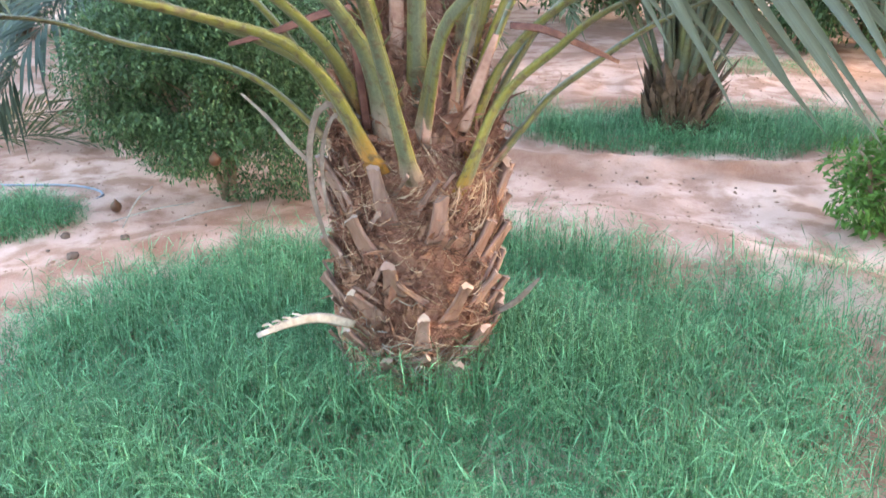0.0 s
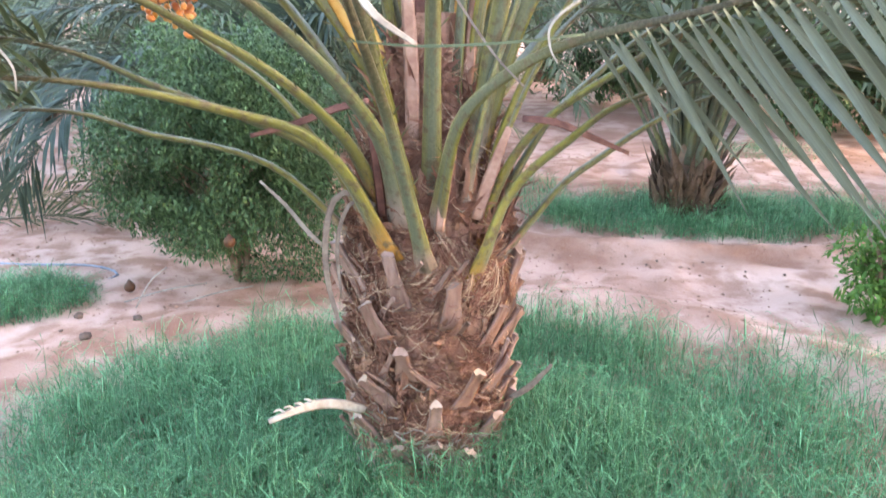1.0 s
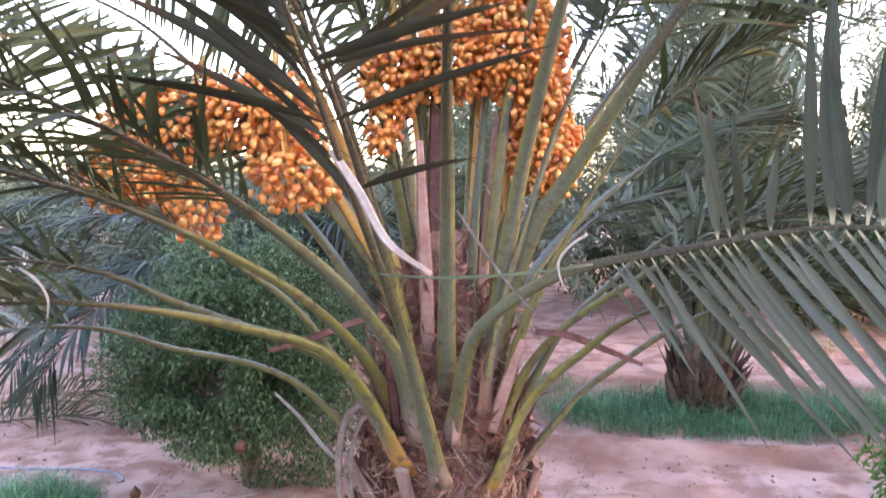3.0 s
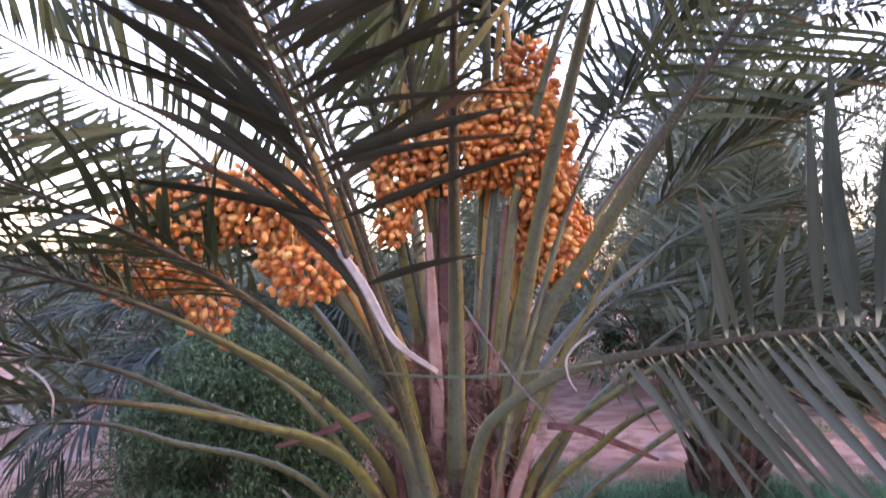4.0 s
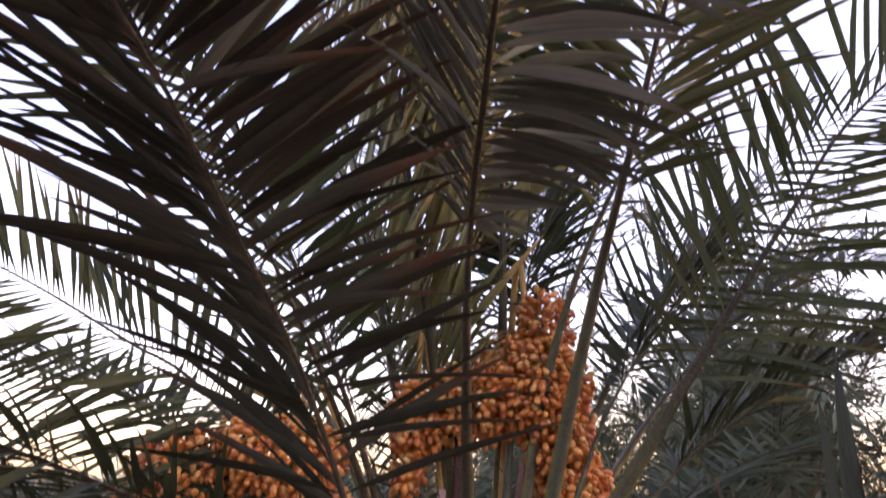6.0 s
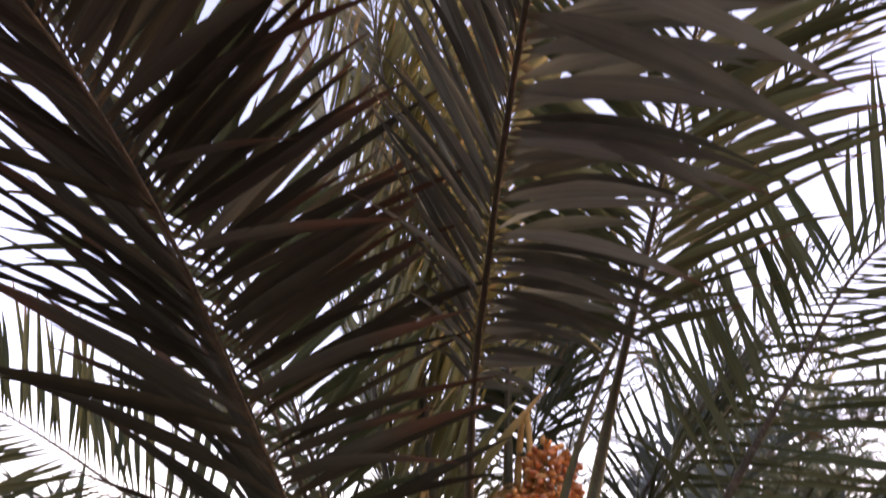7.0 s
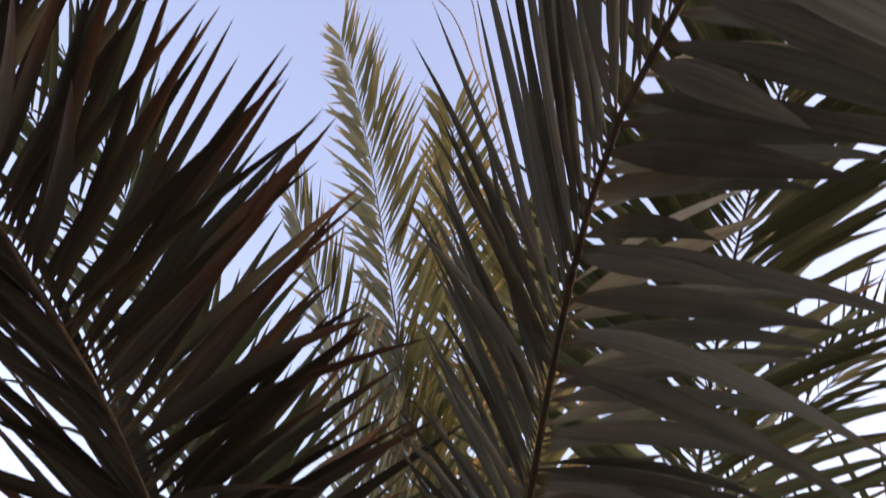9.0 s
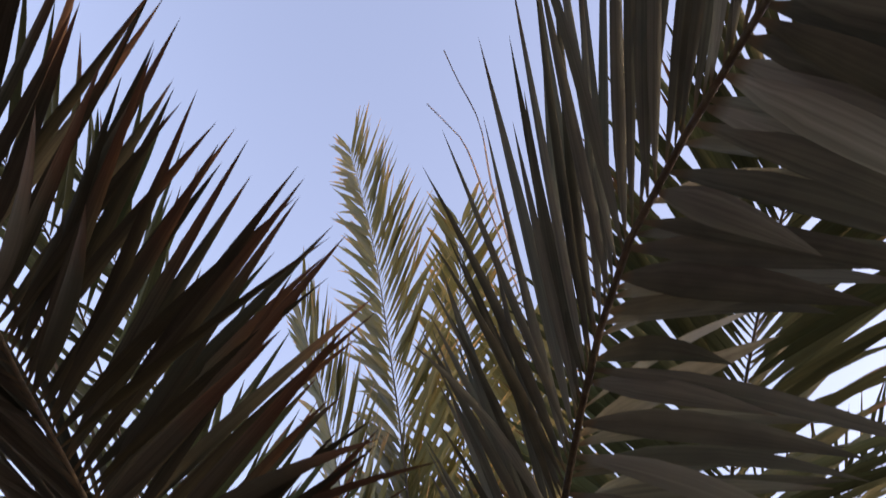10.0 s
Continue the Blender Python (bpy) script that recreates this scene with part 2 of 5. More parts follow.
MAT_REDDRY = ramp_material("red_brown_dry_sheath", [(0.3, (0.05, 0.018, 0.016)), (0.5, (0.10, 0.038, 0.032)), (0.7, (0.18, 0.085, 0.07))], 20, 0.7, None, 0.3, 80, 0.004, 0.3)
MAT_PINKDRY = ramp_material("pinkish_dry_sheath", [(0.3, (0.18, 0.080, 0.06)), (0.5, (0.29, 0.155, 0.12)), (0.7, (0.40, 0.255, 0.21))], 20, 0.7, None, 0.3, 80, 0.004, 0.3)
# darker than the front trunk: shade on these palms is put into the colour
MAT_SHADED_BARK = ramp_material("shaded_trunk_bark", [(0.3, (0.045, 0.028, 0.020)), (0.5, (0.13, 0.080, 0.058)), (0.7, (0.26, 0.17, 0.13))], 14, 0.9, None, 0.6, 70, 0.01, 0.4)
MAT_WOOD = ramp_material("shrub_bark", [(0.3, (0.09, 0.06, 0.045)), (0.6, (0.2, 0.14, 0.1))], 20, 0.9, None, 0.5, 90)
MAT_CLOD = ramp_material("dark_clod", [(0.3, (0.06, 0.04, 0.035)), (0.6, (0.14, 0.09, 0.075))], 25, 0.95)
MAT_HOSE = ramp_material("blue_grey_hose", [(0.3, (0.13, 0.15, 0.20)), (0.6, (0.24, 0.27, 0.34))], 12, 0.5, None, 0.1)
MAT_STALK = ramp_material("orange_fruit_stalk", [(0.3, (0.42, 0.20, 0.05)), (0.6, (0.55, 0.33, 0.10))], 20, 0.5, None, 0.15)
MAT_THORN = ramp_material("olive_thorn", [(0.3, (0.07, 0.065, 0.03)), (0.6, (0.15, 0.14, 0.07))], 20, 0.5, None, 0.1)
MAT_FRUIT = ramp_material("pomegranate_skin", [(0.3, (0.06, 0.024, 0.015)), (0.6, (0.10, 0.045, 0.024))], 20, 0.5, None, 0.1)


# ---- building helpers ----
rng = random.Random(7)


class Build:
    """Collects vertices and faces of one mesh, with a value along each piece."""

    def __init__(self):
        self.v, self.f, self.along, self.cut = [], [], [], []

    def add(self, verts, faces, along=None, cut=None):
        k = len(self.v)
        self.v.extend(verts)
        self.f.extend(tuple(i + k for i in f) for f in faces)
        self.along.extend(along if along is not None else [0.0] * len(verts))
        self.cut.extend(cut if cut is not None else [0.0] * len(verts))

    def mesh(self, name, mat, smooth=True):
        me = bpy.data.meshes.new(name)
        me.from_pydata([tuple(p) for p in self.v], [], self.f)
        for key, values in (("along", self.along), ("cut", self.cut)):
            a = me.attributes.new(key, "FLOAT", "POINT")
            a.data.foreach_set("value", values)
        me.polygons.foreach_set("use_smooth", [smooth] * len(me.polygons))
        me.materials.append(mat)
        me.update()
        return me


def part(name, build, mat, parent=None, label="", smooth=True, kind=""):
    ob = new(name, build.mesh(name, mat, smooth))
    if parent is not None:
        ob.parent = parent
    return tagged(ob, label, kind=kind)


def thing(name, place, label, category, group=""):
    ob = new(name)
    ob.location = place
    return tagged(ob, label, category, group)


def local(ob, p):
    """World point to the frame of a thing that is only moved."""
    return Vector(p) - ob.location


def spline(points, n):
    """n + 1 evenly spaced places on a smooth line through the points."""
    p = [Vector(q) for q in points]
    p = [p[0] * 2 - p[1]] + p + [p[-1] * 2 - p[-2]]
    dense = []
    for i in range(1, len(p) - 2):
        a, b, c, d = p[i - 1], p[i], p[i + 1], p[i + 2]
        for j in range(24):
            t = j / 24
            dense.append(0.5 * (2 * b + (c - a) * t + (2 * a - 5 * b + 4 * c - d) * t * t + (3 * b - a - 3 * c + d) * t ** 3))
    dense.append(p[-2])
    run = [0.0]
    for a, b in zip(dense, dense[1:]):
        run.append(run[-1] + (b - a).length)
    out, k = [], 0
    for i in range(n + 1):
        s = run[-1] * i / n
        while k < len(run) - 2 and run[k + 1] < s:
            k += 1
        u = (s - run[k]) / max(run[k + 1] - run[k], 1e-9)
        out.append(dense[k].lerp(dense[k + 1], min(max(u, 0), 1)))
    return out, run[-1]


def frames_along(places, hint):
    """Tangent, upper side and right side at each place. hint: where the upper side turns."""
    out = []
    for i, p in enumerate(places):
        t = (places[min(i + 1, len(places) - 1)] - places[max(i - 1, 0)]).normalized()
        u = hint - t * hint.dot(t)
        u = u.normalized() if u.length > 1e-4 else t.orthogonal().normalized()
        out.append((t, u, t.cross(u)))
    return out


def sweep(build, places, frames, size, along, profile, cut_end=False, tone=None):
    """A closed rod: size(i) gives half width and half depth, profile a ring of (side, up)."""
    k = len(profile)
    verts, al = [], []
    for i, (p, (t, u, s)) in enumerate(zip(places, frames)):
        w, d = size(i)
        for a, b in profile:
            verts.append(p + s * (a * w) + u * (b * d))
            al.append(along(i))
    faces = []
    for i in range(len(places) - 1):
        for j in range(k):
            faces.append((i * k + j, i * k + (j + 1) % k, (i + 1) * k + (j + 1) % k, (i + 1) * k + j))
    faces.append(tuple(range(k - 1, -1, -1)))
    faces.append(tuple(range((len(places) - 1) * k, len(places) * k)))
    cut = list(tone) * len(places) if tone else None
    if cut_end:
        verts += verts[-k:]
        al += al[-k:]
        faces[-1] = tuple(range(len(verts) - k, len(verts)))
        cut = [0.0] * (len(verts) - k) + [1.0] * k
    build.add(verts, faces, al, cut)


ROUND = [(math.cos(a * math.pi / 4), math.sin(a * math.pi / 4)) for a in range(8)]
# a petiole's section: shallow groove above, sharp shoulders, flattened keel below; and the tone of each of its edges
GROOVED = [(1.0, 0.30), (0.62, 0.72), (0.0, 0.50), (-0.62, 0.72), (-1.0, 0.30), (-0.92, -0.15), (-0.50, -0.80), (-0.12, -1.0), (0.35, -0.95), (0.90, -0.15)]
TONES = [1.0, 0.35, 0.15, 0.35, 1.0, 0.85, 0.50, 0.0, 0.10, 0.75]
HEXA = [(math.cos(a * math.pi / 3), math.sin(a * math.pi / 3)) for a in range(6)]


def blade(build, foot, way, up, length, width, droop, fold=0.35, n=5, curl=0.0):
    """One leaf blade: a folded, pointed strip that sags toward its tip."""
    side = way.cross(up).normalized()
    up = side.cross(way).normalized()
    verts, faces, al, across = [], [], [], []
    for i in range(n + 1):
        s = i / n
        w = width * 0.5 * (0.14 + 0.86 * math.sin(min(1.0, s / 0.32) * math.pi / 2)) * (1 - max(0.0, (s - 0.35) / 0.65) ** 1.6)
        p = foot + way * (length * s * (1 - 0.12 * droop * s)) + Vector((0, 0, -1)) * (length * droop * s * s) + side * (curl * length * s * s)
        if i == n:
            verts.append(p)
            al.append(1.0)
            across.append(0.5)
        else:
            e = up * (w * fold)
            verts += [p - side * w + e, p, p + side * w + e]
            al += [s] * 3
            across += [0.0, 0.5, 1.0]
    for i in range(n - 1):
        k = i * 3
        faces += [(k, k + 1, k + 4, k + 3), (k + 1, k + 2, k + 5, k + 4)]
    k = (n - 1) * 3
    faces += [(k, k + 1, k + 3), (k + 1, k + 2, k + 3)]
    build.add(verts, faces, al, across)


def palm_frond(palm, points, seed, base_width=0.055, leaf=0.36, per_side=78, bare=0.28, twist=0.0, mat=None, pieces=False, rough_up=0.35,
               leaf_width=0.020, label="", spread=(68, 28), spread_other=None, upper=None, roll=(0, 0), taper=0.55, near_mat=None, sway=22, width_other=1.0, gather=1.0, narrow=0.0, length_other=1.0, leaf_n=4, ring=None, steps=40, droop=0.12, axis=None, thorns=True, lift=16, ragged=9, uneven=0.0, ragged_other=None, droop_other=None, olive_to=None, thin_foot=0.0, grow=5.0, thin_up=0.0, up_mat=None):
    """A feather frond: grooved midrib with leaflets standing off both sides."""
    r = random.Random(seed)
    places, length = spline(points, steps)
    inward = (Vector((axis[0], axis[1], 0)) - Vector((places[-1].x, places[-1].y, 0)))
    inward.z = 0
    inward = inward.normalized() if inward.length > 0.05 else Vector((0, 1, 0))
    frames = []
    for i, (t, u, s) in enumerate(frames_along(places, upper or Vector((0, 0, 1.0)) + inward * 0.75)):
        q = Matrix.Rotation(radians(twist) * i / steps, 3, t)
        frames.append((t, q @ u, q @ s))
    rib = Build()
    olive = olive_to or bare

    def size(i):
        s = i / steps
        thin = 1.0 - 0.55 * min(1.0, max(0.0, (s - olive * 0.75) / 0.3))
        w = base_width * 0.5 * ((1 - s) ** 1.5 * 0.88 * thin + 0.5 * math.exp(-s * 14)) + 0.0015
        if i == 0:
            w *= 1.25
        return w, w * (0.50 + 0.25 * min(1, s * 3))

    sweep(rib, places, frames, size, lambda i: 0.42 * (i / steps) / olive if i / steps < olive else 0.42 + 0.58 * (i / steps - olive) / (1 - olive), ring or GROOVED, tone=None if ring else TONES)
    frond = part("frond", rib, MAT_PETIOLE, palm, label)
    all_leaves = Build()
    for sd in (-1, 1):
        for k in range(per_side):
            s = bare + (0.995 - bare) * (max(0.0, k + 0.5 * (sd > 0) + r.uniform(-0.28, 0.28)) / per_side) ** gather
            if s > 0.995 or (uneven and sd < 0 and r.random() < uneven * 0.5):
                continue
            x = (s - bare) / (1 - bare)
            if sd < 0 and (x < thin_up or (thin_up and r.random() < 0.42)):
                continue
            if thin_foot and sd < 0 and x < 0.35 and r.random() < thin_foot:
                continue
            j = min(int(s * steps), steps - 1)
            p = places[j].lerp(places[j + 1], s * steps - j)
            t, u, sv = frames[j]
            sp = spread_other if spread_other and sd > 0 else spread
            a = radians(sp[0] + (sp[1] - sp[0]) * x + r.uniform(-1, 1) * (ragged_other if ragged_other and sd > 0 else ragged))
            b = radians(lift + r.choice((-26, 0, 0, 24)) * rough_up * 2 + r.uniform(-14, 14) * rough_up * 2)
            way = (t * math.cos(a) + (sv * sd * math.cos(b) + u * math.sin(b)) * math.sin(a)).normalized()
            prof = min(1.0, (0.35 if sd > 0 or grow > 4 else 0.15) + x * (5.0 if sd > 0 else grow)) * (1.0 - taper * max(0.0, (x - 0.35) / 0.65) ** 1.5)
            ln = leaf * prof * r.uniform(0.85, 1.1) * (r.uniform(0.35, 0.8) if sd < 0 and r.random() < uneven else 1.0) * (length_other if sd > 0 else 1.0)
            wd = leaf_width * (width_other if sd > 0 else 1.0) * (0.55 + 0.45 * prof) * (1 - narrow * x) * r.uniform(0.8, 1.15)
            foot = p + sv * sd * size(j)[0] * 0.9 + u * size(j)[1] * 0.5
            target = Build() if pieces else all_leaves
            face = Matrix.Rotation(radians((roll[1] if sd > 0 else roll[0]) + r.uniform(-sway, sway)), 3, way) @ u
            blade(target, foot, way, face, ln, wd, (droop_other if droop_other and sd > 0 else droop) * r.uniform(0.3, 1.7), 0.32, (leaf_n if mat else 8) if pieces else leaf_n, r.uniform(-0.05, 0.05))
            if pieces:
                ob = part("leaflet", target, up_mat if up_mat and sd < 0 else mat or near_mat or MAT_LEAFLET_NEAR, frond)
    if thorns:
        th = Build()
        for k in range(7):
            s = bare * (0.35 + 0.62 * k / 7)
            j = int(s * steps)
            t, u, sv = frames[j]
            for sd in (-1, 1):
                if r.random() < 0.8:
                    way = (t * 0.75 + sv * sd * 0.6 + u * r.uniform(-0.1, 0.5)).normalized()
                    blade(th, places[j] + sv * sd * size(j)[0] * 0.8, way, u, r.uniform(0.02, 0.055), 0.004, 0.0, 0.8, 3)
        part("thorn_growth", th, MAT_THORN, frond, kind="stuff")
    if not pieces:
        part("foliage", all_leaves, mat or MAT_LEAFLET, frond, kind="stuff")
    return frond


# ---- ground ----
def relief(x, y):
    """Height of the sand: shallow basins round the palms, low berms between."""
    z = 0.035 + 0.075 * math.tanh(x * 0.75)
    d = math.hypot((x + 0.1) / 1.57, (y - 1.75) / 1.34)
    z += 0.05 * math.exp(-((d - 1.10) / 0.12) ** 2) - 0.03 * math.exp(-(d / 0.8) ** 4)
    e = math.hypot((x - 1.55) / 1.15, (y - 4.45) / 0.50)
    z += 0.035 * math.exp(-((e - 1.25) / 0.16) ** 2)
    z += 0.03 * noise.noise(Vector((x * 0.9, y * 0.9, 0))) + 0.022 * noise.noise(Vector((x * 3.5, y * 3.5, 2))) + 0.013 * noise.noise(Vector((x * 6.5, y * 6.5, 5)))
    far = max(0.0, math.hypot(x, y - 3) - 9)
    return z - 0.002 * far * (0.5 + noise.noise(Vector((x * 0.05, y * 0.05, 9))))


def turned(x, y):
    """How much reddish dug soil lies on the sand: on the berms round the basins."""
    d = math.hypot((x + 0.1) / 1.57, (y - 1.75) / 1.34)
    e = math.hypot((x - 1.55) / 1.15, (y - 4.45) / 0.50)
    v = math.exp(-((d - 1.12) / 0.13) ** 2) * (0.95 if x < 0.3 else 0.35) + 1.2 * math.exp(-((e - 1.45) / 0.34) ** 2) + 0.5 * math.exp(-((y - 8.2) / 0.5) ** 2) + 1.1 * math.exp(-(math.hypot(x - 1.2, y - 1.6) / 0.45) ** 2)
    return min(1.0, v) * (0.75 + 0.6 * noise.noise(Vector((x * 2.2, y * 2.2, 17))))


def graded(half, count, centre):
    """Lines close together in the middle and far apart at the edge."""
    out = []
    for i in range(count + 1):
        s = 2 * i / count - 1
        out.append(centre + math.copysign(4.2 * abs(s) + (half - 4.2) * abs(s) ** 9, s))
    return out


def make_ground():
    xs, ys = graded(300, 230, 0.0), graded(300, 230, 3.2)
    b = Build()
    n = len(xs)
    b.v = [(x, y, relief(x, y)) for y in ys for x in xs]
    b.f = [(j * n + i, j * n + i + 1, (j + 1) * n + i + 1, (j + 1) * n + i) for j in range(n - 1) for i in range(n - 1)]
    b.along = [0.0] * len(b.v)
    b.cut = [turned(x, y) for x, y, z in b.v]
    ob = part("ground", b, MAT_SAND)
    tagged(ob, "pinkish dry sand with low berms and footmarks", "ground", kind="structure")


make_ground()


def make_grass(label, centre, radii, count, height, seed, sparse=0.35, avoid=None):
    r = random.Random(seed)
    b = Build()
    made = 0
    while made < count:
        a, q = r.uniform(0, 2 * math.pi), math.sqrt(r.random()) * 1.12
        x, y = centre[0] + radii[0] * q * math.cos(a), centre[1] + radii[1] * q * math.sin(a)
        clump = 0.5 + noise.noise(Vector((x * 2.3, y * 2.3, seed))) * 0.9
        keep = min(1.0, (1.12 - q) * 3.2) * (0.8 + 0.6 * clump)
        if avoid and avoid(x, y) > r.random():
            made += 0.4
            continue
        if r.random() > keep:
            made += 0.2
            continue
        # a stalk with side blades, or a loose tuft
        stalk = r.random() < 0.5
        lean0 = 7.0 * noise.noise(Vector((x * 1.7, y * 1.7, 11 + seed))) + r.gauss(0, 2.4)
        size = (0.5 + 0.85 * clump) * (1.0 - 0.35 * q)
        foot = Vector((x, y, relief(x, y) - 0.01))
        if stalk:
            tilt = abs(r.gauss(0, 0.35))
            way = Vector((math.cos(lean0) * tilt, math.sin(lean0) * tilt, 1)).normalized()
            h = height * r.uniform(0.6, 1.15) * size
            blade(b, foot, way, Vector((-math.cos(lean0), -math.sin(lean0), 0.01)), h, 0.0024, r.uniform(0.0, 0.25), 0.2, 3)
            for _ in range(r.randint(3, 5)):
                e = r.uniform(0, 6.28)
                out = Vector((math.cos(e), math.sin(e), r.uniform(0.0, 1.1))).normalized()
                blade(b, foot + way * (h * r.uniform(0.25, 0.92)), out, Vector((-out.x, -out.y, 0.3)), r.uniform(0.05, 0.13), r.choice((0.0020, 0.0028, 0.0038)), r.uniform(0.0, 0.6), 0.2, 2, r.uniform(-0.15, 0.15))
            made += 2
            continue
        for _ in range(r.randint(2, 4)):
            lean = lean0 + r.gauss(0, 1.0)
            tilt = abs(r.gauss(0, 0.75)) + 0.05
            way = Vector((math.cos(lean) * tilt, math.sin(lean) * tilt, 1)).normalized()
            h = height * r.uniform(0.4, 1.1) * size
            blade(b, foot + Vector((r.gauss(0, 0.012), r.gauss(0, 0.012), 0)), way, Vector((math.cos(lean), math.sin(lean), 0.01)) * -1, h, r.choice((0.0018, 0.0023, 0.0030, 0.0042)), r.uniform(0.05, 0.8), 0.2, 3, r.uniform(-0.2, 0.2))
            made += 1
    ob = part("grass", b, MAT_GRASS)
    return tagged(ob, label, "grass", kind="stuff")


def bare_patch(x, y):
    """Sand shows through on the near right of the basin, and under the trunk."""
    near = math.hypot(x + 0.058, y - 2.03) < 0.2
    v = 1.0 - math.hypot((x - 1.18) / 0.38, (y - 1.45) / 0.42)
    w = 1.25 * max(0.0, min(1.0, (x - 0.45) * 1.0)) * (1.0 + 0.6 * max(0.0, y - 2.1))
    return 1.0 if near else max(0.0, v * 1.6, w * (0.5 + noise.noise(Vector((x * 3, y * 3, 4)))))


make_grass("dense blue-green grass tufts in the palm basin", (-0.1, 1.75), (1.42, 1.20), 72000, 0.28, 3, avoid=bare_patch)
make_grass("thin grey-green grass at the edge of the basin", (1.25, 2.0), (0.55, 0.62), 3600, 0.20, 9)
make_grass("green grass round the background palm", (1.55, 4.45), (1.0, 0.44), 17000, 0.23, 4)
make_grass("short green grass beside the hose", (-1.95, 3.26), (0.36, 0.25), 5000, 0.15, 5)
make_grass("thin grass strip on the far sand", (2.6, 6.4), (0.7, 0.35), 1500, 0.12, 6)
make_grass("thin grass behind the trunk", (0.45, 5.0), (0.35, 0.5), 1300, 0.14, 8)


# ---- the palm ----
AX, AY = -0.058, 2.03
GROUND = relief(AX, AY)
palm = thing("date_palm", (AX, AY, GROUND), "low date palm with fibrous trunk, arching fronds and orange date bunches", "palm tree")


def at(p):
    return local(palm, p)


def trunk_radius(z):
    """Radius of the trunk at height z."""
    if z < 0.75:
        return 0.178 + 0.030 * math.sin(min(1.0, z / 0.5) * math.pi * 0.5)
    return max(0.06, 0.208 - (z - 0.75) * 0.27)


def make_trunk():
    b = Build()
    rings, seg = 70, 56
    verts, faces = [], []
    for i in range(rings + 1):
        z = -0.12 + 1.40 * i / rings
        for j in range(seg):
            a = 2 * math.pi * j / seg
            p = Vector((math.cos(a), math.sin(a), z))
            rr = trunk_radius(z) * 0.93 + 0.022 * noise.noise(Vector((p.x * 3, p.y * 3, z * 9))) + 0.012 * noise.noise(Vector((p.x * 9, p.y * 9, z * 26)))
            verts.append((p.x * rr, p.y * rr, z))
    for i in range(rings):
        for j in range(seg):
            faces.append((i * seg + j, i * seg + (j + 1) % seg, (i + 1) * seg + (j + 1) % seg, (i + 1) * seg + j))
    faces.append(tuple(range(rings * seg, (rings + 1) * seg)))
    b.add(verts, faces)
    part("trunk", b, MAT_FIBRE, palm, "trunk wrapped in red-brown fibre")


make_trunk()


def leaf_base(angle, z, tip_angle, tip_z, top=0.024, lean=0.045, cut=0.3, thick=0.012, seed=0):
    """A cut leaf base: broad clasping foot on the trunk, a hollow smooth face, narrowing to a ragged cut that bends outward."""
    r = random.Random(seed)
    low, high = Vector((math.cos(angle), math.sin(angle), 0)), Vector((math.cos(tip_angle), math.sin(tip_angle), 0))
    tang = Vector((-low.y, low.x, 0))
    foot = low * (trunk_radius(z) + 0.004) + Vector((0, 0, z - 0.025))
    tip = high * (trunk_radius(tip_z) + lean) + Vector((0, 0, tip_z))
    mid = foot.lerp(tip, 0.5) + low * (0.006 - lean * r.uniform(0.05, 0.2))
    places, _ = spline([foot, mid, tip], 10)
    frames = frames_along(places, low)
    b = Build()
    skew, wild = r.uniform(-0.5, 0.5), r.uniform(0, 50)

    def size(i):
        q = i / 10
        return top * (1.85 - 1.10 * q ** 0.6 + 0.28 * max(0.0, q - 0.75) * 4 + 0.10 * noise.noise(Vector((i * 0.6, wild, 0)))), thick * (0.7 + 0.5 * q)

    ring = [(1, 0.1), (0.82, 0.75), (0.35, 0.45), (0.0, 0.30), (-0.4, 0.5), (-0.85, 0.8), (-1, 0.1), (-0.6, -0.8), (0, -1.0), (0.6, -0.8)]
    sweep(b, places, frames, size, lambda i: i / 10, ring, True)
    k = len(ring)
    for q in range(k):
        jag = (b.v[len(b.v) - k + q] - tip).dot(tang) * skew + r.uniform(-0.006, 0.006)
        for e in (len(b.v) - 2 * k + q, len(b.v) - k + q):
            b.v[e] = b.v[e] + Vector((0, 0, jag))
    b.cut = [c * cut for c in b.cut]
    part("leaf_base", b, MAT_STUB, palm)


FRONT = -math.pi / 2
